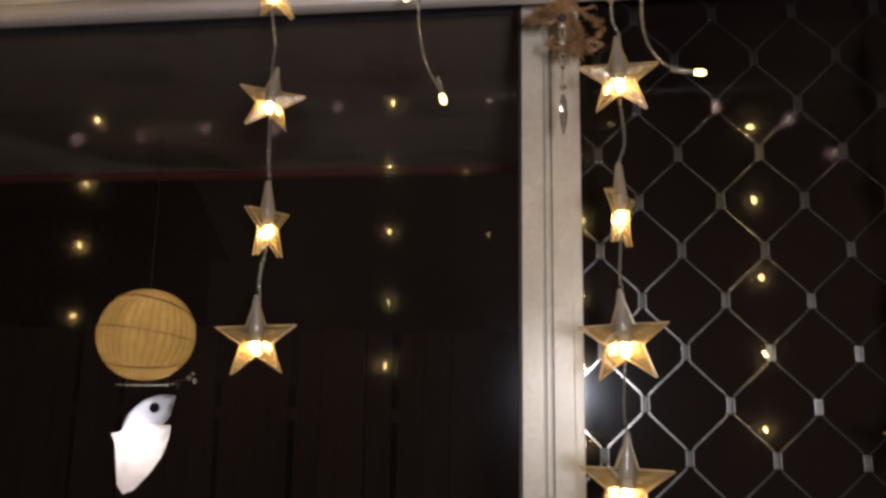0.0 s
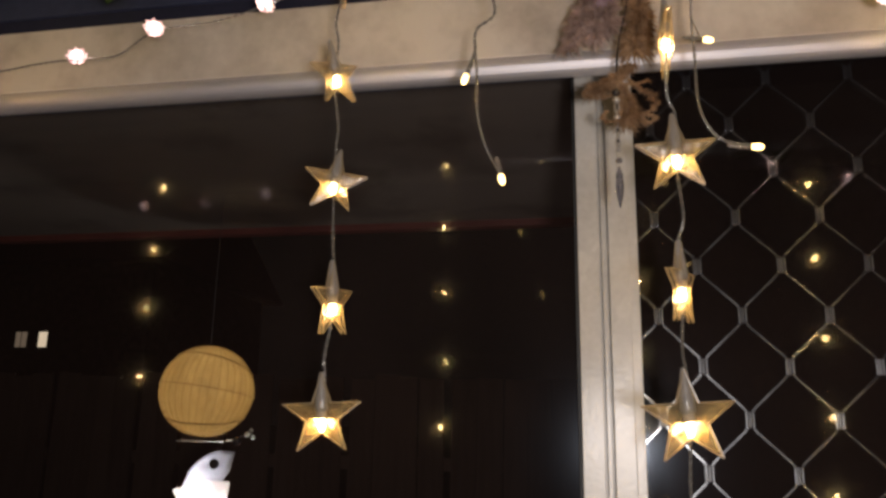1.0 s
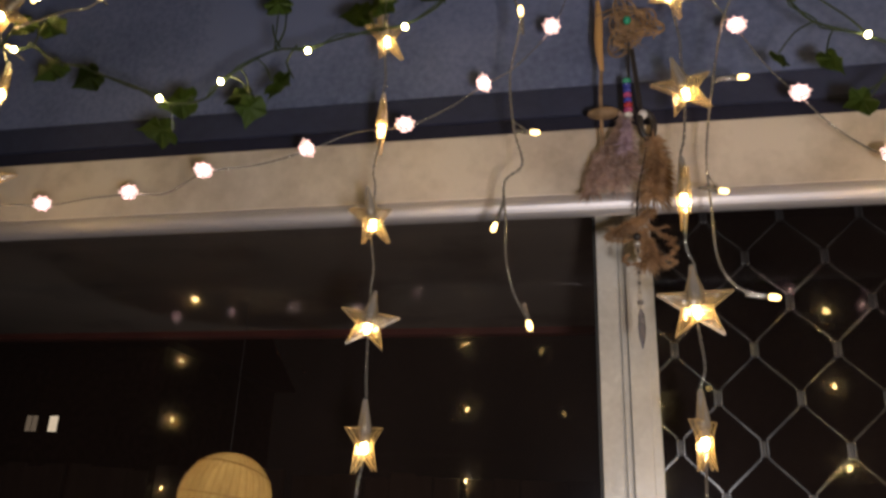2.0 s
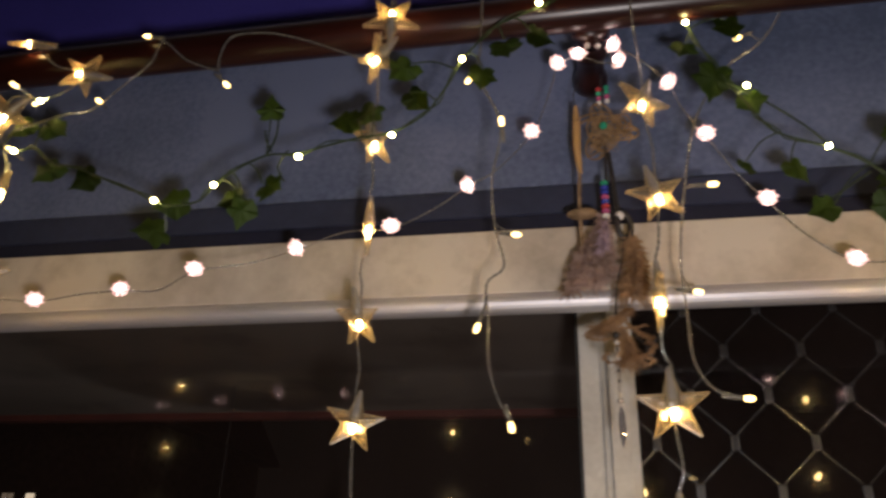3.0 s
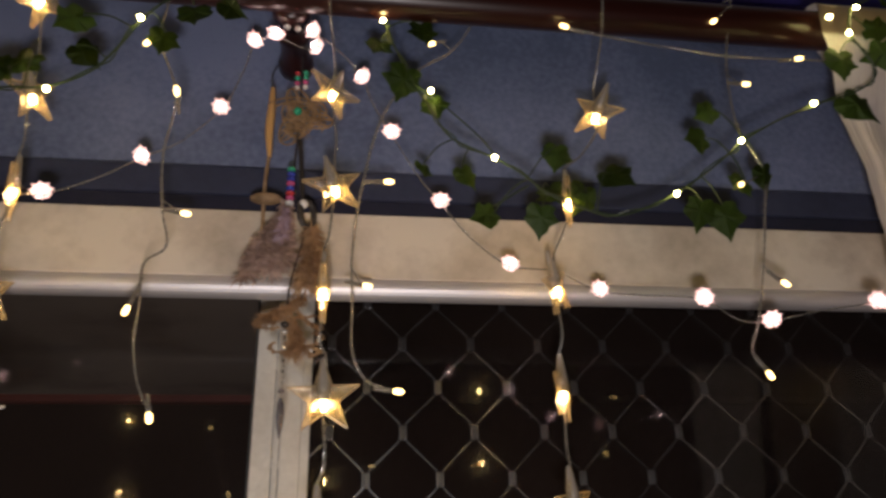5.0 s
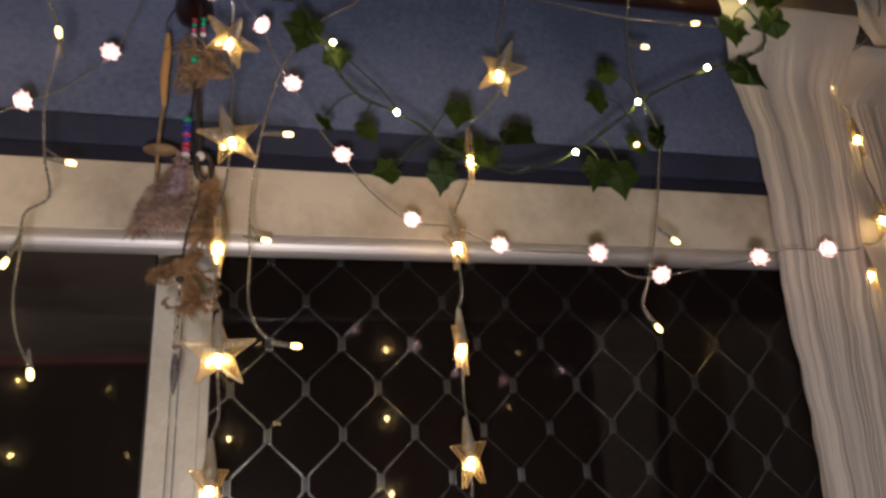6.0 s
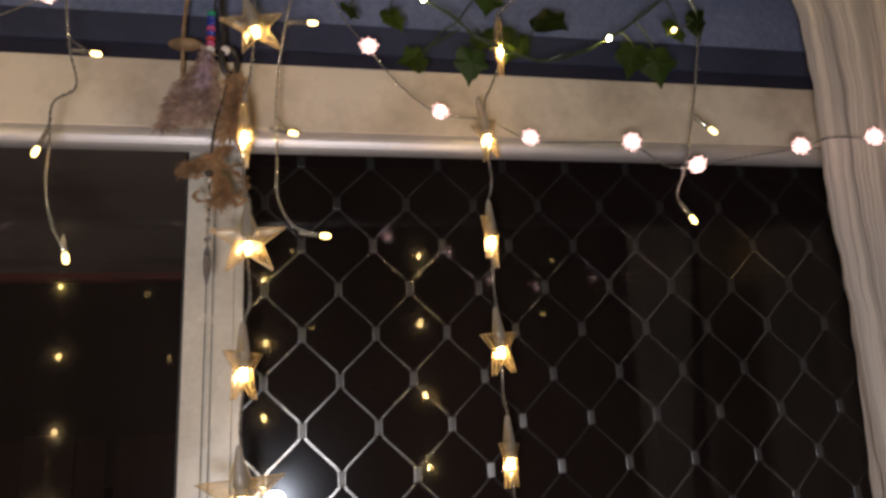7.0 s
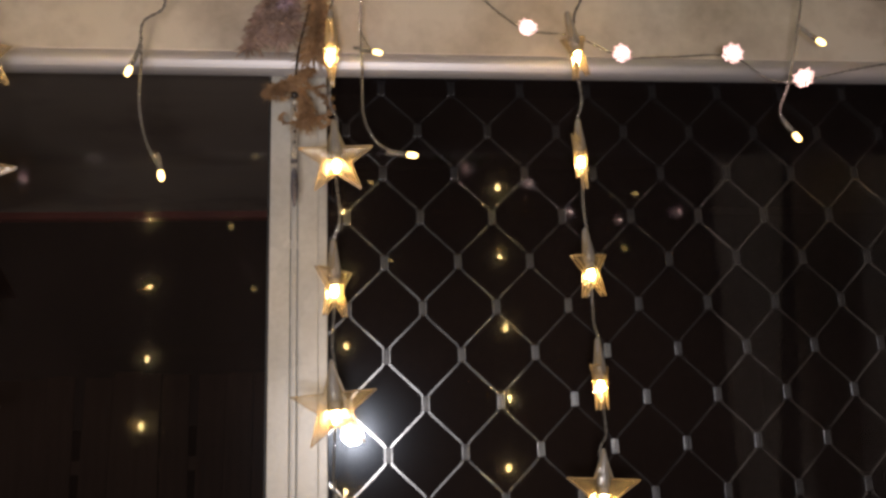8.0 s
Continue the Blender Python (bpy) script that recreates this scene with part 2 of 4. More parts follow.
def box(x0, x1, y0, y1, z0, z1, bevel=0.0, bm=None):
    bm = bm or bmesh.new()
    v = bmesh.ops.create_cube(bm, size=1.0)["verts"]
    bmesh.ops.transform(bm, verts=v, matrix=Matrix.LocRotScale(((x0 + x1) / 2, (y0 + y1) / 2, (z0 + z1) / 2), None, (x1 - x0, y1 - y0, z1 - z0)))
    if bevel:
        es = list({e for q in v for e in q.link_edges})
        bmesh.ops.bevel(bm, geom=es, offset=bevel, segments=2, affect="EDGES", profile=0.6)
    return bm


def spline(pts, step=0.006):
    """Points along a smooth curve through pts."""
    p = [Vector(q) for q in pts]
    p = [p[0] * 2 - p[1], *p, p[-1] * 2 - p[-2]]
    out = []
    for i in range(1, len(p) - 2):
        a, b, c, d = p[i - 1:i + 3]
        n = max(2, int((c - b).length / step))
        for k in range(n):
            s = k / n
            out.append(0.5 * (2 * b + (c - a) * s + (2 * a - 5 * b + 4 * c - d) * s * s + (3 * b - a - 3 * c + d) * s ** 3))
    return out + [p[-2]]


def tube(path, radius, sides=6, bm=None, caps=True):
    """A round tube along a path. radius: one number, or a function of the place from 0 to 1."""
    bm = bm or bmesh.new()
    path = [Vector(q) for q in path]
    rings, side = [], None
    for i, q in enumerate(path):
        d = (path[min(i + 1, len(path) - 1)] - path[max(i - 1, 0)]).normalized()
        if side is None:
            side = d.orthogonal().normalized()
        side = (side - d * side.dot(d)).normalized()
        up = d.cross(side)
        r = radius(i / max(1, len(path) - 1)) if callable(radius) else radius
        rings.append([bm.verts.new(q + r * (math.cos(a) * side + math.sin(a) * up)) for a in (math.tau * k / sides for k in range(sides))])
    for a, b in zip(rings, rings[1:]):
        for k in range(sides):
            bm.faces.new((a[k], a[(k + 1) % sides], b[(k + 1) % sides], b[k]))
    if caps:
        bm.faces.new(rings[0][::-1])
        bm.faces.new(rings[-1])
    return bm


def twisted(pts, gap=0.0009, radius=0.00072, pitch=0.015, bm=None):
    """Two thin cores twisted round one another along a path."""
    bm = bm or bmesh.new()
    path = spline(pts, 0.0035)
    side = None
    strands, run = ([], []), 0.0
    for i, q in enumerate(path):
        d = path[min(i + 1, len(path) - 1)] - path[max(i - 1, 0)]
        if d.length < 1e-9:
            continue
        d.normalize()
        if side is None:
            side = d.orthogonal().normalized()
        side = (side - d * side.dot(d)).normalized()
        up = d.cross(side)
        if i:
            run += (q - path[i - 1]).length
        a = math.tau * run / pitch
        off = gap * (math.cos(a) * side + math.sin(a) * up)
        strands[0].append(q + off)
        strands[1].append(q - off)
    for s in strands:
        tube(s, radius, 5, bm)
    return bm


def lathe(profile, segments=16, bm=None, axis="Z"):
    """Turns (radius, height) pairs round an axis."""
    bm = bm or bmesh.new()
    rings = []
    for r, h in profile:
        ring = []
        for k in range(segments):
            a = math.tau * k / segments
            c, s = r * math.cos(a), r * math.sin(a)
            ring.append(bm.verts.new((c, s, h) if axis == "Z" else (h, c, s) if axis == "X" else (c, h, s)))
        rings.append(ring)
    for a, b in zip(rings, rings[1:]):
        for k in range(segments):
            bm.faces.new((a[k], a[(k + 1) % segments], b[(k + 1) % segments], b[k]))
    bm.faces.new(rings[0][::-1])
    bm.faces.new(rings[-1])
    return bm


def ball(radius, bm=None, at=(0, 0, 0), stretch=(1, 1, 1), u=10, v=7):
    bm = bm or bmesh.new()
    q = bmesh.ops.create_uvsphere(bm, u_segments=u, v_segments=v, radius=radius)["verts"]
    bmesh.ops.transform(bm, verts=q, matrix=Matrix.LocRotScale(at, None, stretch))
    return bm


def ring(radius, thick, bm=None, m=None, n=28, sides=6):
    bm = bm or bmesh.new()
    path = [Vector((radius * math.cos(math.tau * k / n), 0, radius * math.sin(math.tau * k / n))) for k in range(n + 1)]
    if m is not None:
        path = [m @ q for q in path]
    return tube(path, thick, sides, bm, caps=False)


# ---------------- the room shell ----------------
WY0, WY1 = 0.965, 1.16            # window wall, inner and outer face
OX0, OX1, OZ0, OZ1 = -1.02, 1.22, 0.95, 2.112
CEIL = 2.95


def wall_with_opening():
    bm = bmesh.new()
    for x0, x1, z0, z1 in ((-2.3, OX0, 0, CEIL), (OX1, 2.3, 0, CEIL), (OX0, OX1, 0, OZ0), (OX0, OX1, OZ1, CEIL)):
        box(x0, x1, WY0, WY1, z0, z1, bm=bm)
    return bm


solid("wall_north", wall_with_opening(), BLUE, "blue painted window wall with uneven brushwork", "wall", kind="structure")
solid("wall_south", box(-2.3, 2.3, -2.05, -1.95, 0, CEIL), ROOMWALL, "dim painted rear wall of the room", "wall", kind="structure")
solid("wall_west", box(-2.4, -2.3, -2.05, WY1, 0, CEIL), ROOMWALL, "dim painted side wall of the room", "wall", kind="structure")
solid("wall_east", box(2.3, 2.4, -2.05, WY1, 0, CEIL), ROOMWALL, "dim painted side wall of the room", "wall", kind="structure")
solid("floor", box(-2.4, 2.4, -2.05, WY1, -0.05, 0), FLOORWOOD, "brown wooden floor of the dark room", "floor", kind="structure")
solid("ceiling", box(-2.4, 2.4, -2.05, WY1, CEIL, CEIL + 0.05), PLASTER, "white plaster ceiling", "ceiling", kind="structure")
# slate blue strip, darker than the wall above it
solid("trim", box(-1.2, 1.4, 0.949, WY0 - 0.0005, 2.148, 2.187, 0.002), SLATE, "slate blue trim strip above the window", "trim", kind="structure")
# strip added to hold the shadow gap between head board and trim
solid("trim", box(-1.2, 1.4, 0.953, WY0 - 0.0005, 2.095, 2.1475, 0.001), GAP_SHADE, "dark navy strip standing in for the shaded gap above the window head", "trim", kind="structure")

# deeper blue band over the wall, from just above the rod to the ceiling
solid("trim", box(-2.3, 2.3, 0.957, WY0 - 0.0005, 2.528, CEIL - 0.001, 0.001), ULTRA, "deep ultramarine band of wall above the rod", "trim", kind="structure")


# ---------------- the window ----------------
def build_window():
    w = thing("window_1", "cream aluminium sliding window with dark night panes", "window", kind="structure")
    part("head_board", box(-1.14, 1.34, 0.935, 0.9485, 2.034, 2.120, 0.003), CREAM, w, "stained cream painted head board")
    bm = tube([(-1.14, 0.940, 2.0225), (1.34, 0.940, 2.0225)], 0.0132, 20)
    box(-1.14, 1.34, 0.944, 0.950, 2.020, 2.0335, 0.001, bm)
    part("head_rail", bm, ALU, w, "rounded brushed aluminium head rail", smooth=False)
    # meeting stile: stepped profile with two grooves
    bm = bmesh.new()
    for x0, x1, y0 in ((0.0, 0.0245, 1.052), (0.0245, 0.0270, 1.064), (0.0270, 0.0325, 1.053), (0.0325, 0.0350, 1.064), (0.0350, 0.058, 1.047), (0.058, 0.0685, 1.054)):
        box(x0, x1, y0, 1.068, OZ0, 2.11, 0.0008, bm)
    part("meeting_stile", bm, STILE, w, "ivory coated stile with two grooves")
    part("side_stile", box(OX0, OX0 + 0.05, 1.05, 1.085, OZ0, 2.11, 0.002), STILE, w)
    part("side_stile", box(OX1 - 0.05, OX1, 1.05, 1.085, OZ0, 2.11, 0.002), STILE, w)
    part("bottom_rail", box(OX0 + 0.05, OX1 - 0.05, 1.05, 1.085, OZ0, OZ0 + 0.05, 0.002), STILE, w)
    part("window_sill", box(OX0 - 0.05, OX1 + 0.05, 0.93, 1.05, OZ0 - 0.03, OZ0, 0.003), CREAM, w, "cream painted inner sill")
    part("seal", box(-0.004, 0.0, 1.062, 1.068, OZ0 + 0.05, 2.11), SEAL, w)
    for x0, x1 in ((OX0 + 0.05, 0.02), (0.05, OX1 - 0.05)):
        pane = part("pane", box(x0, x1, 1.070, 1.074, OZ0 + 0.04, 2.11), GLASS, w, "clear glass pane with faint smears")
        pane.visible_shadow = False
    screen = thing("security_screen", "grey metal diamond grille with dark insect mesh outside the window", "security screen")
    part("frame_bar", box(0.040, 0.0625, 1.088, 1.112, OZ0 + 0.05, 2.11, 0.002), GRILLE, screen)
    part("frame_bar", box(OX1 - 0.052, OX1 - 0.03, 1.088, 1.112, OZ0 + 0.05, 2.11, 0.002), GRILLE, screen)
    part("insect_mesh", box(0.0625, OX1 - 0.052, 1.112, 1.1125, OZ0 + 0.05, 2.11), MESH, screen, "fine dark insect mesh")
    half, row = 0.04725, 0.0596
    x_first, z_top = 0.1395 - 2 * half, 1.827 + 5 * row
    cols, rows = 25, 19

    def ribbon(points):
        bm = bmesh.new()
        rings = []
        for i, (x, z) in enumerate(points):
            a = points[max(i - 1, 0)]
            b = points[min(i + 1, len(points) - 1)]
            d = Vector((b[0] - a[0], b[1] - a[1])).normalized()
            n = Vector((-d.y, d.x)) * 0.00125
            rings.append([bm.verts.new((x + s * n.x, y, z + s * n.y)) for s, y in ((-1, 1.0955), (1, 1.0955), (1, 1.1045), (-1, 1.1045))])
        for a, b in zip(rings, rings[1:]):
            for k in range(4):
                bm.faces.new((a[k], a[(k + 1) % 4], b[(k + 1) % 4], b[k]))
        bm.faces.new(rings[0])
        bm.faces.new(rings[-1][::-1])
        return bm

    for i in range(cols - 1):
        pts = []
        for r in range(rows):
            left = (r + i) % 2 == 1
            x = x_first + (i if left else i + 1) * half + (0.0036 if left else -0.0036)
            z = z_top - r * row
            bulge = 0.0012 if left else -0.0012
            pts += [(x + 2.5 * bulge, z + 0.0135), (x, z + 0.0095), (x, z - 0.0095), (x + 2.5 * bulge, z - 0.0135)]
        part("strip", ribbon(pts), GRILLE, screen)
    bm = bmesh.new()
    for k in (-1, 0, 1):
        box(k * 0.0033 - 0.0010, k * 0.0033 + 0.0010, -0.0062 if k else -0.0052, 0.005, -0.0088, 0.0088, 0.0005, bm)
    clamp = as_mesh("clamp", bm, CLAMP)
    for i in range(1, cols - 1):
        for r in range(rows):
            if (r + i) % 2 == 1:
                part("clamp", clamp, CLAMP, screen, m=pose(x_first + i * half, 1.1, z_top - r * row, 0, 0, random.uniform(-1, 1)))
    return w


build_window()


# ---------------- curtain rod ----------------
ROD_Y, ROD_Z, ROD_R = 0.79, 2.328, 0.0235


def build_rod():
    rod = thing("curtain_rod", "dark red varnished wooden curtain rod on a turned bracket", "curtain rod", (0, ROD_Y, ROD_Z))
    part("pole", tube([(x / 10, 0, 0) for x in range(-14, 15)], ROD_R, 24), MAHOGANY, rod, smooth=True)
    arm = lathe([(0.0, 0.0), (0.018, 0.0), (0.022, 0.006), (0.0235, 0.02), (0.019, 0.028), (0.0185, 0.05), (0.022, 0.056), (0.022, 0.064), (0.018, 0.07), (0.0175, 0.115), (0.021, 0.122), (0.023, 0.130), (0.023, 0.144), (0.018, 0.150)], 20, axis="Y")
    for v in arm.verts:
        v.co += Vector((0.034, 0.014, -0.004 + v.co.y * 0.12))
    part("bracket", arm, MAHOGANY, rod, "turned dark red bracket arm", smooth=True)
    part("screw", ball(0.004, at=(0.030, 0.03, -0.026), u=8, v=5), CHAIN, rod, "small steel screw head")
    part("screw", ball(0.004, at=(0.042, 0.032, -0.026), u=8, v=5), CHAIN, rod, "small steel screw head")


build_rod()


# ---------------- string lights ----------------
def star_mesh(radius=0.036, inner=0.0140, depth=0.0075, rim=0.0022):
    """A clear five-pointed star, ridged on both faces, with a thin rim."""
    bm = bmesh.new()
    loops = []
    for y in (-rim, rim):
        loops.append([bm.verts.new(((radius if k % 2 == 0 else inner) * math.sin(math.pi * k / 5), y, (radius if k % 2 == 0 else inner) * math.cos(math.pi * k / 5))) for k in range(10)])
    tips = [bm.verts.new((0, -depth, 0)), bm.verts.new((0, depth, 0))]
    for k in range(10):
        n = (k + 1) % 10
        bm.faces.new((loops[0][k], loops[0][n], loops[1][n], loops[1][k]))
        bm.faces.new((tips[0], loops[0][n], loops[0][k]))
        bm.faces.new((tips[1], loops[1][k], loops[1][n]))
    return as_mesh("star", bm, PLASTIC)


def star_rim_mesh(radius=0.036, inner=0.0140, rim=0.0022):
    """The thick edges of the star, which catch the light."""
    bm = bmesh.new()
    pts = [Vector(((radius if k % 2 == 0 else inner) * math.sin(math.pi * k / 5), 0, (radius if k % 2 == 0 else inner) * math.cos(math.pi * k / 5))) for k in range(10)]
    for y in (-rim, rim):
        for k in range(10):
            tube([pts[k] + Vector((0, y, 0)), pts[(k + 1) % 10] + Vector((0, y, 0))], 0.0006, 5, bm)
    return as_mesh("rim", bm, RIM)


STAR = star_mesh()
STAR_RIM = star_rim_mesh()
STAR_SOCKET = as_mesh("socket", lathe([(0.0015, 0.012), (0.0042, 0.010), (0.0046, 0.0), (0.0060, -0.0015), (0.0060, -0.0028), (0.003, -0.0029)], 10), SOCKET, True)
STAR_BULB = as_mesh("bulb", lathe([(0.0005, -0.0125), (0.0018, -0.0115), (0.0027, -0.009), (0.0028, -0.005), (0.0024, -0.0031)], 10), BULB_STAR, True)
STAR_SLEEVE = as_mesh("sleeve", lathe([(0.0050, 0.0040), (0.0062, 0.0060), (0.0056, 0.014), (0.0042, 0.024), (0.0028, 0.034), (0.0016, 0.038)], 10), SLEEVE, True)
LED_TIP = as_mesh("bulb", lathe([(0.0016, -0.0010), (0.0025, 0.000), (0.0029, 0.0045), (0.0026, 0.0068), (0.0018, 0.0085), (0.0005, 0.0092)], 10), BULB, True)
LED_SLEEVE = as_mesh("sleeve", lathe([(0.0012, -0.021), (0.0018, -0.018), (0.0024, -0.006), (0.0025, -0.0011)], 10), WIRE, True)


def aim(at, way):
    """A pose at a place whose z axis points along a way."""
    return Matrix.Translation(at) @ Vector(way).to_track_quat("Z", "Y").to_matrix().to_4x4()


def star(strand, at, yaw=0, lean=0, size=1.0, nod=0, roll=0):
    m = Matrix.Translation(at) @ pose(0, 0, 0, 0, roll, 0) @ pose(0, 0, 0, nod, lean, yaw) @ Matrix.Scale(size, 4)
    s = part("star", STAR, PLASTIC, strand, m=m)
    part("bulb", STAR_BULB, BULB_STAR, s, "glowing warm diode")
    part("sleeve", STAR_SLEEVE, SLEEVE, s, "frosted sleeve")
    part("socket", STAR_SOCKET, SOCKET, s, "grey diode socket")
    part("rim", STAR_RIM, RIM, s)


def led(strand, at, way, size=1.0):
    b = part("bulb", LED_TIP, BULB, strand, "glowing warm diode", m=aim(at, way) @ Matrix.Scale(size, 4))
    part("sleeve", LED_SLEEVE, WIRE, b, "frosted sleeve")


def star_strand(points, stars, label):
    """A hanging strand with clear stars threaded on it."""
    s = thing("star_light_strand", label, "string lights", group="hanging light strands")
    part("wire", twisted(points), WIRE, s, "clear twisted wire")
    for q in stars:
        star(s, *q)
    return s


def led_strand(points, leds, branches, label):
    s = thing("diode_light_strand", label, "string lights", group="hanging light strands")
    bm = twisted(points)
    for b in branches:
        twisted(b, 0.0004, 0.0006, bm=bm)
    part("wire", bm, WIRE, s, "clear twisted wire")
    for at, way in leds:
        led(s, at, way)
    return s


def hung(stars, end=True):
    """Wire points through a column of stars: in at the upper tip, out below."""
    pts = []
    for i, (at, *rest) in enumerate(stars):
        x, y, z = at
        wob = 0.004 * math.sin(i * 2.3 + x * 9)
        pts += [(x + wob * 0.3, y, z + 0.036), (x, y, z + 0.004)]
        if i < len(stars) - 1 or not end:
            nx, ny, nz = stars[i + 1][0] if i < len(stars) - 1 else (x, y, z - 0.2)
            pts += [(x, y, z - 0.018), ((x + nx) / 2 + wob, (y + ny) / 2, (z + nz) / 2)]
    return pts


A_STARS = [((-0.191, 0.742, 2.302), 12, 180, 0.95), ((-0.206, 0.752, 2.258), 88, 0, 0.9, 0, 38), ((-0.218, 0.795, 2.174), 62, -25, 0.9, 0), ((-0.216, 0.797, 2.066), 108, 0, 0.95),
           ((-0.219, 0.797, 1.958), 62, -18, 0.88), ((-0.215, 0.798, 1.851), 14, 8, 0.84), ((-0.212, 0.80, 1.741), 80, -6, 0.97), ((-0.217, 0.801, 1.642), 10, -3, 0.98)]
C_STARS = [((0.086, 0.807, 2.205), 28, 18, 0.92), ((0.090, 0.795, 2.081), 16, -18, 0.92), ((0.083, 0.797, 1.970), 90, 0, 1.0), ((0.087, 0.803, 1.864), 3, -3, 0.98),
           ((0.085, 0.80, 1.750), 68, -4, 1.0), ((0.085, 0.798, 1.644), 4, -4, 1.05), ((0.084, 0.798, 1.534), 5, 2, 1.05)]
E_STARS = [((0.389, 0.808, 2.199), -42, 34, 0.95, 10), ((0.350, 0.830, 2.097), 74, 0, 0.95), ((0.329, 0.838, 1.995), 52, -26, 1.0), ((0.328, 0.846, 1.883), 64, 0, 1.0),
           ((0.330, 0.849, 1.770), 46, -8, 1.0), ((0.331, 0.848, 1.663), 62, 0, 1.0), ((0.326, 0.848, 1.561), 0, 4, 1.0)]
star_strand([(-0.20, 0.79, 2.353), (-0.194, 0.76, 2.348)] + hung(A_STARS), A_STARS, "clear star string lights hanging from the rod before the plain pane")
star_strand([(0.078, 0.79, 2.353), (0.078, 0.766, 2.345), (0.080, 0.775, 2.29)] + hung(C_STARS), C_STARS, "clear star string lights hanging beside the window stile")
star_strand([(0.395, 0.79, 2.353), (0.396, 0.766, 2.342), (0.394, 0.775, 2.29)] + hung(E_STARS), E_STARS, "clear star string lights hanging before the grille, through ivy")
H_STARS = [((0.915, 0.868, 2.265), 60, 20, 0.85), ((0.936, 0.872, 2.188), 30, 10, 0.85), ((0.939, 0.872, 2.065), 70, 0, 0.85), ((0.895, 0.872, 1.985), 30, 0, 0.85)]
star_strand([(0.91, 0.79, 2.359), (0.912, 0.760, 2.345), (0.913, 0.760, 2.312), (0.914, 0.80, 2.29)] + hung(H_STARS), H_STARS, "clear star string lights showing between gauze curtain swathes")
L_STARS = [((-0.675, 0.752, 2.335), -50, 0, 0.85, 0, 104), ((-0.577, 0.742, 2.268), 15, 95, 0.9), ((-0.680, 0.75, 2.225), 10, 40, 0.95), ((-0.655, 0.75, 2.118), -38, 0, 0.95), ((-0.717, 0.82, 2.042), 30, 0, 0.95),
           ((-0.725, 0.82, 1.931), 70, 5, 0.95), ((-0.726, 0.82, 1.828), 20, 0, 0.95), ((-0.725, 0.82, 1.714), 60, 0, 0.95)]
star_strand([(-0.70, 0.79, 2.353), (-0.675, 0.755, 2.335), (-0.63, 0.75, 2.295), (-0.577, 0.742, 2.268), (-0.62, 0.745, 2.24), (-0.68, 0.75, 2.25), (-0.68, 0.75, 2.20), (-0.657, 0.75, 2.15), (-0.655, 0.75, 2.118)] + hung(L_STARS[4:]),
            L_STARS, "clear star string lights looped round the rod end")

led_strand([(-0.086, 0.79, 2.353), (-0.088, 0.764, 2.345), (-0.090, 0.764, 2.273), (-0.091, 0.762, 2.225), (-0.066, 0.752, 2.152), (-0.079, 0.785, 2.105), (-0.077, 0.80, 2.053), (-0.068, 0.80, 2.011), (-0.085, 0.795, 1.990), (-0.083, 0.79, 1.948), (-0.082, 0.787, 1.909), (-0.075, 0.785, 1.876), (-0.063, 0.784, 1.850)],
           [((-0.100, 0.756, 2.219), (-0.3, -0.2, -0.6)), ((-0.064, 0.747, 2.149), (0, -1, 0.6)), ((-0.060, 0.813, 2.053), (1, -0.2, -0.25)), ((-0.093, 0.792, 1.945), (-0.3, -0.1, -0.9)), ((-0.0605, 0.783, 1.845), (0.25, -0.35, -1))],
           [[(-0.091, 0.762, 2.235), (-0.097, 0.757, 2.226)], [(-0.078, 0.80, 2.060), (-0.066, 0.812, 2.056)], [(-0.084, 0.793, 1.975), (-0.091, 0.792, 1.953)]],
           "clear wire strand with warm diode tips before the plain pane")
led_strand([(0.268, 0.79, 2.353), (0.262, 0.766, 2.340), (0.247, 0.80, 2.313), (0.222, 0.82, 2.282), (0.180, 0.82, 2.249), (0.141, 0.815, 2.182), (0.120, 0.81, 2.094), (0.111, 0.83, 2.024), (0.112, 0.835, 1.969), (0.113, 0.83, 1.916), (0.127, 0.828, 1.887), (0.150, 0.826, 1.877)],
           [((0.202, 0.823, 2.295), (-0.8, -0.3, -0.5)), ((0.143, 0.801, 2.092), (1, -0.1, -0.05)), ((0.124, 0.852, 1.995), (1, 0.2, -0.1)), ((0.154, 0.8255, 1.876), (1, 0, -0.1))],
           [[(0.222, 0.82, 2.284), (0.210, 0.822, 2.299)], [(0.120, 0.81, 2.094), (0.138, 0.802, 2.093)], [(0.111, 0.832, 2.005), (0.120, 0.85, 1.997)]],
           "clear wire strand with warm diode tips beside the stile")
led_strand([(0.556, 0.79, 2.353), (0.558, 0.764, 2.342), (0.557, 0.78, 2.310), (0.550, 0.79, 2.253), (0.549, 0.79, 2.173), (0.568, 0.79, 2.121), (0.564, 0.80, 2.064), (0.553, 0.805, 2.009), (0.541, 0.815, 1.951), (0.527, 0.815, 1.920), (0.533, 0.817, 1.902)],
           [((0.537, 0.770, 2.315), (-0.8, -0.2, -0.7)), ((0.571, 0.795, 2.243), (1, 0, 0)), ((0.533, 0.781, 2.097), (-0.6, -0.6, -0.5)), ((0.571, 0.804, 1.992), (0.7, -0.1, -0.6)), ((0.541, 0.818, 1.896), (0.5, -0.1, -0.9))],
           [[(0.557, 0.765, 2.335), (0.541, 0.768, 2.320)], [(0.550, 0.79, 2.250), (0.566, 0.795, 2.244)], [(0.565, 0.79, 2.115), (0.54, 0.782, 2.100)], [(0.553, 0.805, 2.010), (0.566, 0.804, 1.998)]],
           "clear wire strand with warm diode tips before the grille")
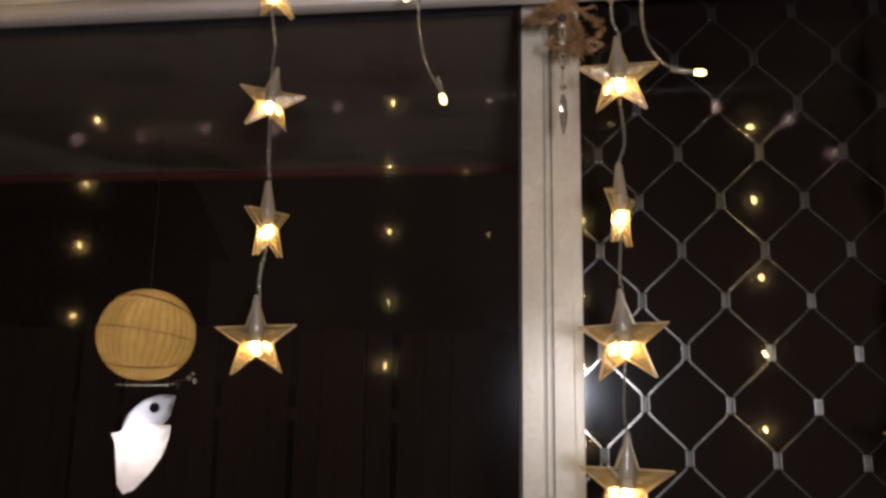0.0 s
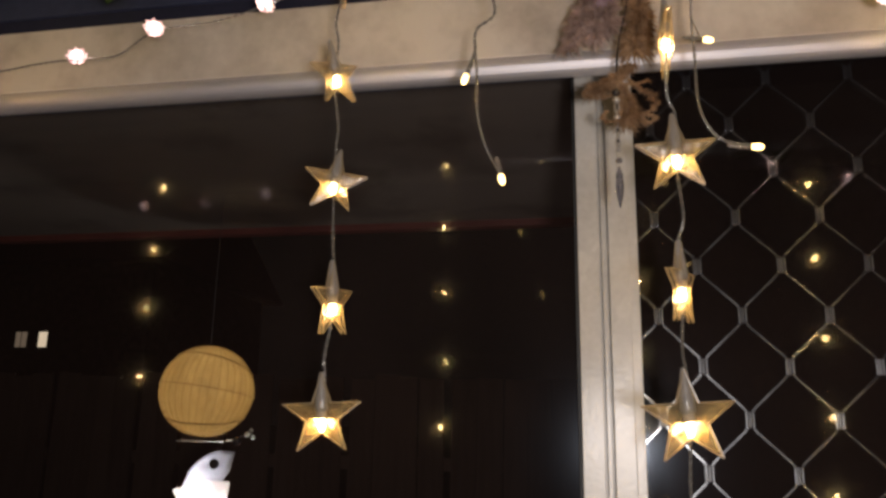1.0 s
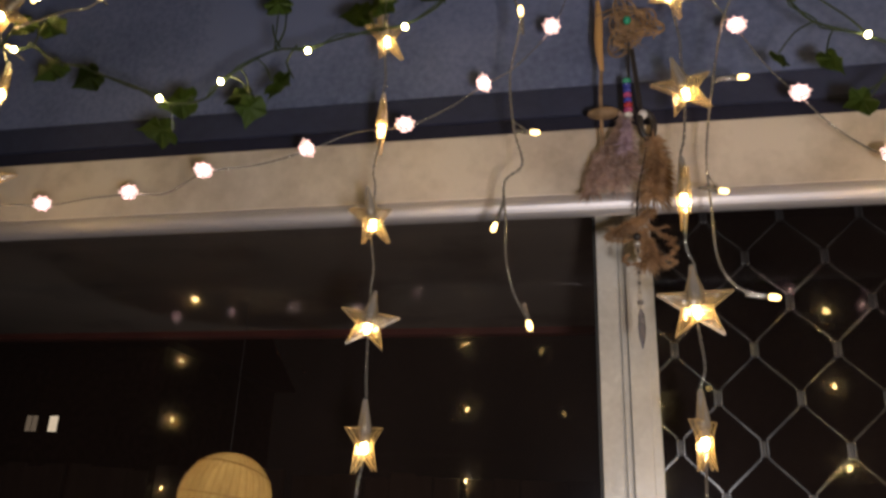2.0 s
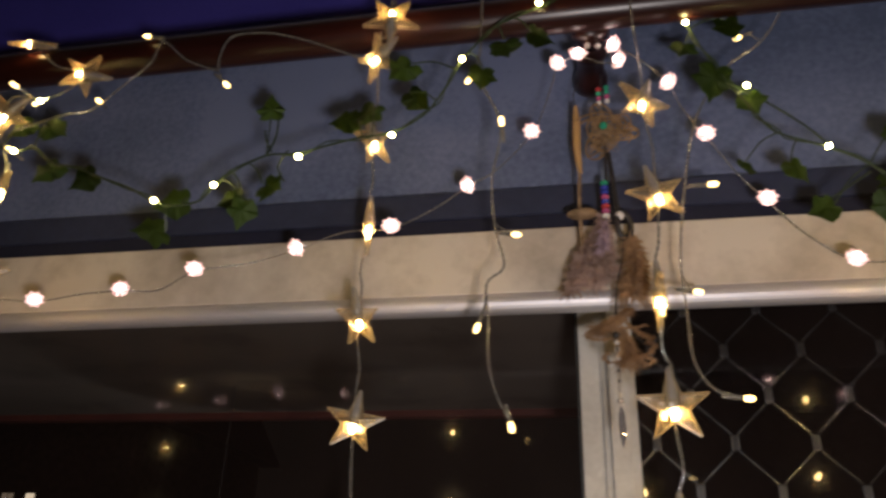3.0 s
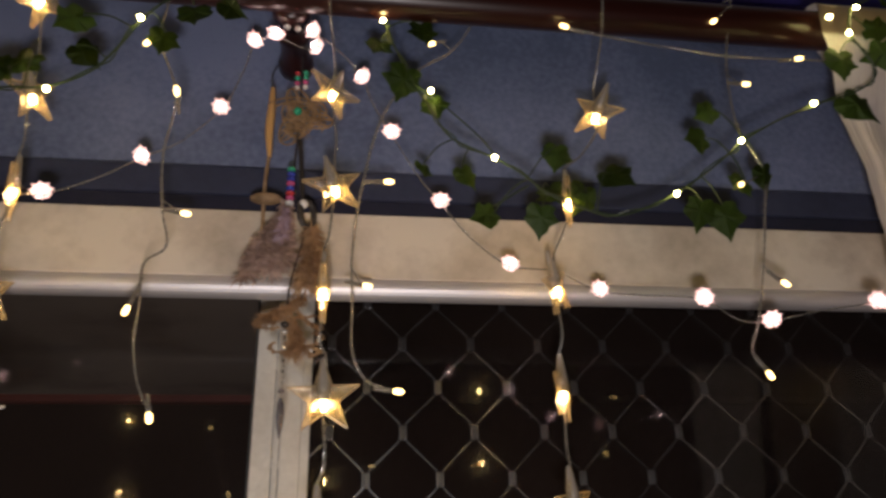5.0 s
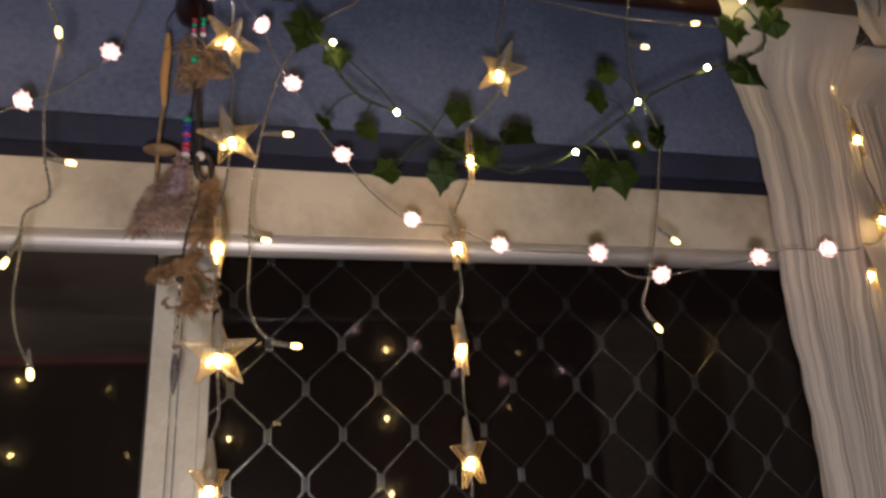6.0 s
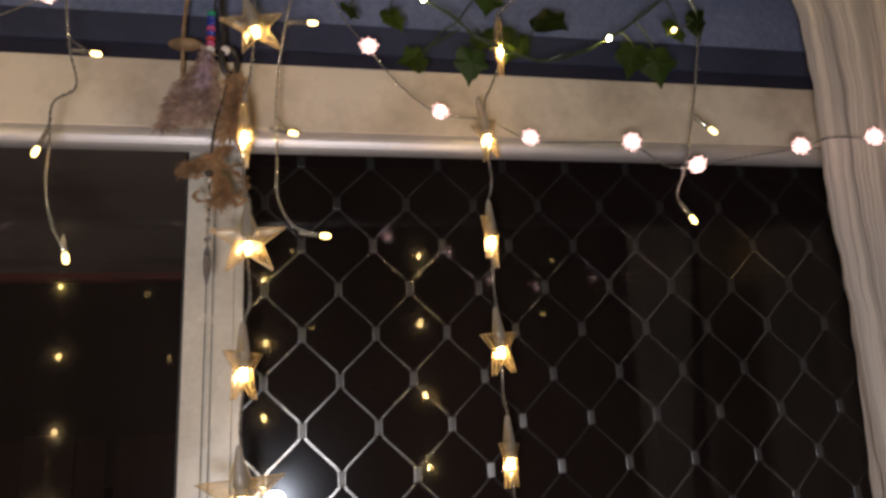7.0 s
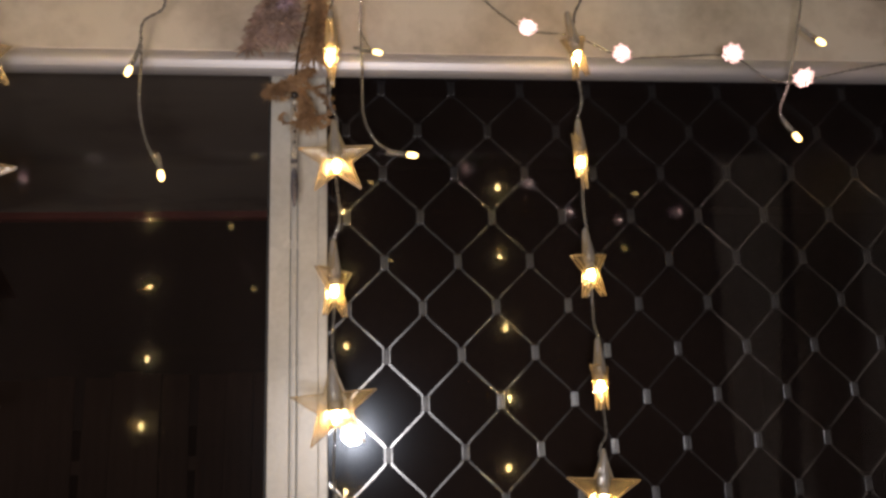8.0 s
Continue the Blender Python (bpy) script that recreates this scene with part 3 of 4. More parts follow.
led_strand([(-0.211, 0.752, 2.250), (-0.264, 0.752, 2.278), (-0.308, 0.755, 2.301), (-0.352, 0.757, 2.317), (-0.395, 0.757, 2.318), (-0.407, 0.755, 2.294), (-0.404, 0.75, 2.262), (-0.405, 0.75, 2.261), (-0.449, 0.752, 2.283), (-0.491, 0.757, 2.321), (-0.498, 0.752, 2.285), (-0.529, 0.75, 2.250), (-0.563, 0.75, 2.220), (-0.60, 0.75, 2.216), (-0.66, 0.75, 2.20)],
           [((-0.510, 0.755, 2.330), (-1, -0.1, 0.2)), ((-0.392, 0.75, 2.241), (0.5, 0, -0.5)), ((-0.678, 0.75, 2.267), (-0.4, -0.5, 0.2)), ((-0.644, 0.75, 2.237), (0.5, -0.5, -0.3)), ((-0.552, 0.749, 2.230), (0.2, -0.8, -0.2)), ((-0.656, 0.75, 2.170), (0, -1, 0))],
           [[(-0.491, 0.757, 2.321), (-0.503, 0.755, 2.329)], [(-0.404, 0.75, 2.262), (-0.396, 0.75, 2.246)]],
           "clear lead wire of the star lights looped along the rod")
led_strand([(0.352, 0.775, 2.292), (0.372, 0.77, 2.283), (0.390, 0.77, 2.279), (0.478, 0.78, 2.277), (0.555, 0.782, 2.272), (0.651, 0.785, 2.277), (0.70, 0.80, 2.29)],
           [((0.352, 0.775, 2.292), (-1, -0.1, 0.3)), ((0.640, 0.783, 2.276), (1, -0.2, 0.1))], [], "clear lead wire strung below the rod")


# small flower lights
def flower_mesh():
    bm = bmesh.new()
    n = 16
    for y0, y1, s in ((-0.0035, 0.001, 1.0), (0.001, 0.005, 0.8)):
        a = [bm.verts.new(((0.0120 if k % 2 == 0 else 0.0082) * s * math.cos(math.tau * k / n), y0, (0.0120 if k % 2 == 0 else 0.0082) * s * math.sin(math.tau * k / n))) for k in range(n)]
        b = [bm.verts.new((v.co.x * 0.75, y1, v.co.z * 0.75)) for v in a]
        for k in range(n):
            bm.faces.new((a[k], a[(k + 1) % n], b[(k + 1) % n], b[k]))
        bm.faces.new(a)
        bm.faces.new(b[::-1])
    return as_mesh("flower", bm, PETAL)


FLOWER = flower_mesh()
FLOWER_BULB = as_mesh("bulb", ball(0.0048, stretch=(1, 1.35, 1), at=(0, -0.0005, 0)), BULB_PINK, True)
FLOWERS = [((-0.746, 0.825, 2.001), 20), ((-0.634, 0.825, 2.006), 40), ((-0.522, 0.825, 2.015), 10), ((-0.414, 0.795, 2.022), 20), ((-0.304, 0.81, 2.049), 65), ((-0.193, 0.805, 2.067), 5), ((-0.116, 0.842, 2.134), 60), ((-0.041, 0.853, 2.208), 15),
           ((-0.007, 0.829, 2.287), 40), ((0.018, 0.815, 2.287), 10), ((0.065, 0.818, 2.275), -70), ((0.060, 0.818, 2.298), -50), ((0.118, 0.822, 2.240), -50), ((0.152, 0.830, 2.172), -10), ((0.207, 0.841, 2.093), 0), ((0.282, 0.845, 2.021), 0),
           ((0.381, 0.848, 1.995), 0), ((0.465, 0.782, 1.963), 0), ((0.544, 0.795, 1.945), -60), ((0.658, 0.780, 1.963), -10), ((0.738, 0.765, 1.97), 0), ((0.84, 0.77, 1.99), 0)]


def flower_chain():
    s = thing("flower_light_chain", "pinkish white flower string lights draped along the window head", "string lights")
    pts = []
    for i, (at, yaw) in enumerate(FLOWERS):
        v = Vector(at) + Vector((0, 0.004, 0))
        pts.append(v)
        if i < len(FLOWERS) - 1:
            w = Vector(FLOWERS[i + 1][0])
            gap = (w - v).length
            pts.append(v.lerp(w, 0.5) + Vector((0.004 * math.sin(i * 3), 0.006, 0.010 * math.sin(i * 1.7 + 1) * min(1, gap / 0.09))))
    part("wire", twisted(pts, 0.0005, 0.0005), WIRE, s, "thin clear wire")
    for at, yaw in FLOWERS:
        f = part("flower", FLOWER, PETAL, s, m=Matrix.Translation(at) @ pose(0, 0, 0, random.uniform(-25, 5), random.uniform(0, 40), yaw))
        part("bulb", FLOWER_BULB, BULB_PINK, f, "glowing pinkish white diode")


flower_chain()


# ---------------- ivy garland ----------------
def ivy_leaf_mesh(seed):
    """A lobed ivy leaf, creased along its ribs; its stalk joins at the origin and it points down -z."""
    rnd = random.Random(seed)
    out = [(0.0, 0.0), (0.12, 0.12), (0.30, 0.13), (0.48, 0.02), (0.47, -0.12), (0.49, -0.24), (0.62, -0.40), (0.50, -0.52), (0.36, -0.64), (0.24, -0.78), (0.09, -0.96), (0.0, -1.16)]
    rib = [0, 1, 2, 3, 1, 0, 3, 1, 0, 1, 2, 3]
    edge = [(x * rnd.uniform(0.85, 1.12), z + rnd.uniform(-0.03, 0.03), k) for (x, z), k in zip(out, rib)]
    edge += [(-x * rnd.uniform(0.85, 1.12), z + rnd.uniform(-0.03, 0.03), k) for (x, z), k in zip(out[-2:0:-1], rib[-2:0:-1])]
    bm = bmesh.new()
    curl, twist = rnd.uniform(0.10, 0.35), rnd.uniform(-0.25, 0.25)
    loops = []
    for f in (1.0, 0.6):
        loop = []
        for x, z, k in edge:
            crease = (0.075 if k == 0 else 0.04 if k == 1 else 0.0) * f
            loop.append(bm.verts.new((x * f, crease + curl * (x * f) ** 2 + 0.22 * curl * (z * f) ** 2 + twist * x * z * f + rnd.uniform(-0.02, 0.02), -0.35 + (z + 0.35) * f)))
        loops.append(loop)
    mid = bm.verts.new((0, -0.02, -0.35))
    n = len(edge)
    for k in range(n):
        j = (k + 1) % n
        bm.faces.new((loops[0][k], loops[0][j], loops[1][j], loops[1][k]))
        bm.faces.new((loops[1][k], loops[1][j], mid))
    bmesh.ops.solidify(bm, geom=list(bm.faces), thickness=0.012)
    return as_mesh("leaf", bm, LEAF)


LEAVES = [ivy_leaf_mesh(k) for k in range(7)]


def ivy_garland(name_label, vine, lights, leaves, twigs):
    g = thing("ivy_garland", name_label, "garland", group="ivy garlands")
    bm = tube(spline(vine, 0.008), 0.0013, 6)
    wind = [Vector(q) + Vector((0.003 * math.cos(k * 2.1), 0.003 * math.sin(k * 2.1), 0.003 * math.cos(k * 1.3))) for k, q in enumerate(spline(vine, 0.02))]
    tube(spline(wind, 0.008), 0.0008, 5, bm)
    part("vine", bm, VINE, g, "thin green plastic stem")
    for t in twigs:
        part("twig", tube(spline(t, 0.008), 0.0011, 5), VINE, g)
    for at, size, turn, yaw in leaves:
        stem = Vector(at)
        m = Matrix.Translation(stem) @ pose(0, 0, 0, random.uniform(-30, 20), turn, yaw) @ Matrix.Translation((0, 0, 0.42 * size)) @ Matrix.Scale(0.80 * size, 4)
        part("leaf", LEAVES[random.randrange(7)], LEAF, g, m=m)
        root = m @ Vector((0, 0, 0.02))
        near = min(spline(vine, 0.01), key=lambda q: (q - root).length)
        if 0.006 < (near - root).length < 0.09:
            part("twig", tube(spline([near, near.lerp(root, 0.5) + Vector((0, 0, 0.006)), root]), 0.0009, 5), VINE, g)
    for at in lights:
        part("bulb", ball(0.0029, u=10, v=7), BULB_IVY, g, "glowing warm white diode", True, Matrix.Translation(at))


VINE_L = [(-0.71, 0.745, 2.199), (-0.65, 0.745, 2.167), (-0.622, 0.745, 2.168), (-0.594, 0.745, 2.147), (-0.553, 0.745, 2.134), (-0.524, 0.745, 2.121), (-0.481, 0.745, 2.103), (-0.447, 0.743, 2.083), (-0.424, 0.745, 2.077), (-0.392, 0.745, 2.081), (-0.378, 0.742, 2.097), (-0.36, 0.745, 2.114), (-0.323, 0.745, 2.132), (-0.286, 0.743, 2.130), (-0.252, 0.745, 2.139), (-0.215, 0.745, 2.146), (-0.182, 0.744, 2.148), (-0.147, 0.745, 2.169), (-0.124, 0.745, 2.203), (-0.108, 0.743, 2.233), (-0.092, 0.745, 2.257), (-0.070, 0.75, 2.284), (-0.022, 0.757, 2.312), (0.02, 0.765, 2.345)]
LEAVES_L = [((-0.336, 0.765, 2.213), 0.036, 175, 10), ((-0.431, 0.75, 2.083), 0.042, 75, 0), ((-0.449, 0.75, 2.051), 0.042, 70, 20), ((-0.360, 0.75, 2.082), 0.032, 60, 0), ((-0.342, 0.745, 2.060), 0.036, 10, 10), ((-0.314, 0.75, 2.095), 0.040, -60, 0), ((-0.240, 0.75, 2.172), 0.036, 80, 10), ((-0.218, 0.755, 2.181), 0.042, 30, -15), ((-0.156, 0.755, 2.194), 0.034, -50, 0), ((-0.178, 0.75, 2.234), 0.042, 40, 10), ((-0.060, 0.755, 2.256), 0.044, -10, 0), ((-0.086, 0.75, 2.214), 0.036, 5, 20), ((-0.019, 0.755, 2.266), 0.034, -75, 10), ((-0.60, 0.75, 2.135), 0.042, 30, 0), ((-0.545, 0.745, 2.118), 0.036, 50, 20), ((-0.61, 0.755, 2.20), 0.040, -60, 10), ((-0.66, 0.755, 2.205), 0.040, 40, 0)]
IVY_L = [(-0.443, 0.738, 2.081), (-0.375, 0.738, 2.095), (-0.282, 0.738, 2.123), (-0.18, 0.738, 2.141), (-0.106, 0.736, 2.231), (-0.022, 0.750, 2.311), (-0.643, 0.740, 2.163), (-0.63, 0.742, 2.235)]
VINE_R = [(0.02, 0.765, 2.345), (0.10, 0.77, 2.338), (0.139, 0.80, 2.305), (0.154, 0.80, 2.266), (0.176, 0.80, 2.217), (0.19, 0.80, 2.19), (0.21, 0.80, 2.155), (0.225, 0.80, 2.143), (0.26, 0.797, 2.125), (0.289, 0.80, 2.11), (0.312, 0.80, 2.09), (0.333, 0.80, 2.078), (0.36, 0.80, 2.068), (0.391, 0.798, 2.061), (0.420, 0.794, 2.068), (0.458, 0.788, 2.086), (0.498, 0.783, 2.113), (0.532, 0.778, 2.141), (0.545, 0.776, 2.152), (0.588, 0.772, 2.177), (0.634, 0.769, 2.199), (0.690, 0.762, 2.217), (0.712, 0.750, 2.235), (0.700, 0.746, 2.265), (0.690, 0.746, 2.292), (0.702, 0.745, 2.325), (0.735, 0.752, 2.350)]
LEAVES_R = [((0.134, 0.80, 2.268), 0.036, 20, 0), ((0.188, 0.80, 2.289), 0.038, -10, 10), ((0.161, 0.80, 2.216), 0.048, 15, 10), ((0.198, 0.80, 2.188), 0.036, -15, -10), ((0.186, 0.81, 2.114), 0.027, 10, 30), ((0.233, 0.805, 2.103), 0.032, -30, 20), ((0.245, 0.80, 2.056), 0.034, 65, 0), ((0.307, 0.80, 2.050), 0.040, 5, 0), ((0.331, 0.80, 2.130), 0.038, 10, 0), ((0.366, 0.838, 2.098), 0.044, 25, 10), ((0.338, 0.842, 2.108), 0.040, -20, -20), ((0.352, 0.800, 2.088), 0.030, 50, 10), ((0.364, 0.822, 2.096), 0.038, -25, 15), ((0.402, 0.80, 2.111), 0.046, -40, 0), ((0.508, 0.785, 2.191), 0.033, 60, 0), ((0.492, 0.785, 2.156), 0.037, 75, 10), ((0.479, 0.785, 2.057), 0.041, 15, 0), ((0.509, 0.785, 2.052), 0.047, -5, -10), ((0.534, 0.785, 2.099), 0.038, 50, 0), ((0.569, 0.79, 2.108), 0.036, -20, 10), ((0.674, 0.752, 2.246), 0.046, 5, 0), ((0.699, 0.770, 2.200), 0.054, -40, 0), ((0.736, 0.745, 2.300), 0.042, -75, 0), ((0.718, 0.745, 2.258), 0.046, 75, 0), ((0.742, 0.742, 2.345), 0.034, 60, 0)]
# the last two diodes are unseen extras, added to brighten the curtain top
IVY_R = [(0.1395, 0.793, 2.2985), (0.193, 0.793, 2.205), (0.2595, 0.790, 2.121), (0.455, 0.780, 2.081), (0.5365, 0.770, 2.146), (0.632, 0.763, 2.197), (0.686, 0.742, 2.286), (0.752, 0.735, 2.332), (0.664, 0.740, 2.306), (0.702, 0.738, 2.322)]
ivy_garland("artificial ivy garland with tiny lights, draped along the rod", VINE_L, IVY_L, LEAVES_L, [[(-0.323, 0.745, 2.132), (-0.318, 0.752, 2.16), (-0.322, 0.76, 2.19)], [(-0.318, 0.747, 2.138), (-0.328, 0.75, 2.155), (-0.332, 0.752, 2.17)], [(-0.30, 0.75, 2.14), (-0.31, 0.75, 2.12), (-0.30, 0.75, 2.10)]])
ivy_garland("artificial ivy garland with tiny lights, drooping before the window", VINE_R, IVY_R, LEAVES_R, [[(0.176, 0.80, 2.217), (0.211, 0.805, 2.192), (0.248, 0.805, 2.155), (0.265, 0.80, 2.125)], [(0.30, 0.81, 2.10), (0.27, 0.81, 2.08), (0.25, 0.805, 2.065)]])


# ---------------- gauze curtain ----------------
def gauze(x_left, x_right, y0, folds, seed, side=-1, z0=0.15, z1=2.345, rise=2.20):
    """Crinkled gauze that hangs in loose folds and wraps over the rod, from its room side (-1) or its wall side (1)."""
    rnd = random.Random(seed)
    bm = bmesh.new()
    nu, nv = 150, 150
    ph = [rnd.uniform(0, 6) for _ in range(6)]
    grid = []
    for j in range(nv + 1):
        v = (j / nv) ** 1.6
        z = z1 + (z0 - z1) * v
        rowv = []
        for i in range(nu + 1):
            u = i / nu
            w = u + 0.06 * noise.noise((u * 2.4, z * 2.2, seed)) + 0.025 * noise.noise((u * 6, z * 5, seed + 4))
            amp = 0.0013 + 0.0026 * (0.5 + noise.noise((u * 3.1, z * 1.3, seed + 12))) ** 2
            y = y0 + amp * math.sin(folds * math.tau * w + 0.9 * math.sin(4 * v + ph[2])) + 0.13 * amp * math.sin(2.37 * folds * math.tau * w + ph[3] + 2 * v) + 0.05 * amp * math.sin(4.6 * folds * math.tau * w + ph[4] - 3 * v)
            y += 0.0018 * noise.noise((u * folds * 3.2, z * 2.0, seed + 9)) + 0.0013 * noise.noise((u * folds * 7, z * 2.6, seed + 2)) + 0.0007 * noise.noise((u * folds * 16, z * 3, seed + 6)) + 0.0002 * noise.noise((u * folds * 24, z * 30, seed + 7))
            x = x_left(z) + (x_right(z) - x_left(z)) * u + 0.003 * noise.noise((u * 2, z * 7, seed + 1)) + 0.003 * noise.noise((u * 4, z * 30, seed + 3))
            if z > rise:
                f = min(1.0, (z - rise) / (2.30 - rise))
                y += (ROD_Y + 0.0275 * side - y) * f * f * (3 - 2 * f)
            rowv.append(bm.verts.new((x, y, z)))
        grid.append(rowv)
    for a, b in zip(grid, grid[1:]):
        for i in range(nu):
            bm.faces.new((a[i], a[i + 1], b[i + 1], b[i]))
    top, back = grid[0], []
    for k in range(1, 7):
        a = math.pi * k / 6
        back.append([bm.verts.new((q.co.x + 0.003 * noise.noise((q.co.x * 30, k, 0)), ROD_Y + 0.0275 * side * math.cos(a), z1 + 0.012 * math.sin(a))) for q in top])
    for k in range(1, 9):
        back.append([bm.verts.new((q.co.x + (0.020 + 0.0045 * k) * (1 - i / nu) + 0.002 * noise.noise((q.co.x * 40, k * 0.5, 3)), ROD_Y - 0.0275 * side + 0.0015 * math.sin(q.co.x * 150 + k * 0.3), z1 - 0.011 * k)) for i, q in enumerate(top)])
    for a, b in zip([top] + back, back):
        for i in range(nu):
            bm.faces.new((a[i], b[i], b[i + 1], a[i + 1]))
    bmesh.ops.solidify(bm, geom=list(bm.faces), thickness=0.0008)
    return bm


EDGE = [(0.1, 0.69), (1.65, 0.70), (1.92, 0.705), (2.065, 0.719), (2.14, 0.718), (2.20, 0.707), (2.25, 0.685), (2.30, 0.669), (2.35, 0.675)]


def left_edge(z):
    for (za, xa), (zb, xb) in zip(EDGE, EDGE[1:]):
        if z <= zb:
            f = (z - za) / (zb - za)
            return xa + (xb - xa) * f
    return EDGE[-1][1]


solid("gauze_curtain", gauze(left_edge, lambda z: 0.815 + 0.14 * (z - 1.85), 0.812, 3.0, 3), GAUZE, "cream crinkled gauze curtain gathered on the rod", "curtain", group="gauze curtains", smooth=True)
solid("gauze_curtain", gauze(lambda z: 0.79 + 0.10 * (z - 1.9), lambda z: 1.06, 0.90, 5, 8, side=1, rise=2.26), GAUZE, "cream crinkled gauze curtain, a second gathered swathe", "curtain", group="gauze curtains", smooth=True)


# ---------------- hanging feather mobile ----------------
def barbs(axis, count, length, width, spread, seed, droop=0.6, bm=None, flat=0.6, stray=0.25):
    """Fluff: many thin tapered barbs that grow out of an axis."""
    rnd = random.Random(seed)
    bm = bm or bmesh.new()
    pts = spline(axis, 0.003)
    for _ in range(count):
        f = rnd.random()
        q = pts[int(f * (len(pts) - 1))]
        a = rnd.uniform(0, math.tau)
        d = Vector((math.cos(a), flat * math.sin(a), 0)) * spread + Vector((0, 0, -droop)) + Vector((rnd.gauss(0, stray), rnd.gauss(0, stray), rnd.gauss(0, stray)))
        d.normalize()
        s = d.orthogonal().normalized()
        s.rotate(Matrix.Rotation(rnd.uniform(0, 6.3), 3, d))
        L = length * rnd.uniform(0.5, 1.15) * (0.55 + 0.45 * f)
        bend = Vector((rnd.gauss(0, 0.15), rnd.gauss(0, 0.15), -0.25)) * L
        w = width * rnd.uniform(0.6, 1.3)
        a0, a1 = q - s * w, q + s * w
        m0, m1 = q + d * L * 0.55 - s * w * 0.8, q + d * L * 0.55 + s * w * 0.8
        tip = q + d * L + bend
        v = [bm.verts.new(k) for k in (a0, a1, m1, m0, tip)]
        bm.faces.new(v[:4])
        bm.faces.new((v[3], v[2], v[4]))
    return bm


def build_mobile():
    y = 0.885
    mob = thing("feather_mobile", "feather and bead mobile with twine hoop, hanging from the rod bracket", "hanging ornament", (0.034, y, 2.30))

    def at(x, z, dy=0.0):
        return Vector((x - 0.034, dy, z - 2.30))

    part("stick", tube(spline([at(0.012, 2.262), at(0.0125, 2.235), at(0.0115, 2.20), at(0.014, 2.165)]), lambda f: 0.0024 + 0.0026 * math.sin(math.pi * f), 8), STICK, mob, "pale honey wooden stick")
    part("cord", tube(spline([at(0.02, 2.302), at(0.010, 2.28), at(0.012, 2.262)]), 0.0008, 5), BLACK, mob, "thin dark cord")
    part("cord", tube(spline([at(0.013, 2.165), at(0.011, 2.12), at(0.012, 2.06)]), 0.0022, 5), TWINE, mob, "frayed tan cord")
    part("cord", tube(spline([at(0.046, 2.31), at(0.046, 2.27), at(0.045, 2.20), at(0.043, 2.14), at(0.048, 2.11), at(0.058, 2.07), at(0.045, 2.0), at(0.043, 1.90)]), 0.0012, 5), BLACK, mob, "black cord")
    part("cord", tube(spline([at(0.048, 2.19), at(0.052, 2.14), at(0.054, 2.11)]), 0.0028, 6), BLACK, mob, "thick black cord")
    for x, z, mt in ((0.041, 2.282, REDB), (0.041, 2.275, GREENB), (0.041, 2.268, PINKB), (0.041, 2.261, WHITEB), (0.051, 2.284, GREENB), (0.051, 2.277, GREENB), (0.051, 2.270, PINKB), (0.051, 2.263, WHITEB)):
        part("bead", ball(0.0036, stretch=(1, 1, 0.85), at=at(x, z, -0.004), u=8, v=5), mt, mob, smooth=True)
    for k, mt in enumerate((GREENB, BLUEB, BLUEB, PINKB, BLUEB, REDB, PINKB, WHITEB)):
        part("bead", ball(0.0052, stretch=(1, 1, 0.6), at=at(0.0405, 2.146 - 0.0062 * k, -0.006), u=10, v=6), mt, mob, smooth=True)
    # twine hoop with web
    part("hoop", tube(spline([at(0.050 + 0.027 * (1 + 0.34 * math.cos(3 * a + 0.6)) * math.cos(a), 2.221 + 0.030 * (1 + 0.34 * math.cos(3 * a + 0.6)) * math.sin(a), 0.010 * math.sin(2 * a)) for a in (0.2618 * k for k in range(25))]), 0.0013, 6), TWINE, mob, "tan twine hoop")
    bm = bmesh.new()
    rnd = random.Random(5)
    c = at(0.044, 2.220)
    for k in range(26):
        a, b = rnd.uniform(0, 6.28), rnd.uniform(0, 6.28)
        lobe = 1 + 0.34 * math.cos(3 * a + 0.6)
        p0 = at(0.050 + 0.027 * lobe * math.cos(a), 2.221 + 0.030 * lobe * math.sin(a), 0.010 * math.sin(2 * a))
        p1 = c + Vector((0.009 * math.cos(b), -0.004, 0.009 * math.sin(b) * 1.6))
        tube(spline([p0, p0.lerp(p1, 0.5) + Vector((rnd.gauss(0, 0.003), -0.003, rnd.gauss(0, 0.003))), p1]), 0.0009, 4, bm)
    for k in range(9):
        a0, rr, cx, cz = rnd.uniform(0, 6), rnd.uniform(0.010, 0.022), rnd.uniform(0.028, 0.066), rnd.uniform(2.205, 2.238)
        tube(spline([at(cx + rr * math.cos(a0 + 0.8 * q) * (1 + 0.1 * q), cz + rr * 0.8 * math.sin(a0 + 0.8 * q), rnd.uniform(-0.008, 0.004)) for q in range(7)]), 0.0011, 5, bm)
    part("web", bm, TWINE, mob, "tangled tan twine web")
    part("tuft", barbs([at(0.040, 2.245), at(0.043, 2.22), at(0.041, 2.20)], 300, 0.022, 0.0008, 1.0, 9, 0.3), TWINE, mob, "tangled tan fibres")
    part("bead", ball(0.005, at=at(0.044, 2.222, -0.012), u=8, v=6), GREENB, mob, "dark green bead", True)
    part("seed_pod", ball(0.011, stretch=(1.7, 0.8, 0.62), at=at(0.014, 2.110), u=14, v=8), TWINE, mob, "flat brown seed pod", True)
    part("ring", ring(0.0125, 0.0036, m=Matrix.Translation(at(0.060, 2.092)) @ pose(0, 0, 0, 0, 0, 35) @ Matrix.Diagonal((0.75, 1, 1.25, 1)), sides=8), BLACK, mob, "black cord ring", smooth=True)
    part("bead", ball(0.0055, at=at(0.056, 2.103, -0.004), u=8, v=6), WHITEB, mob, "pearl bead", True)
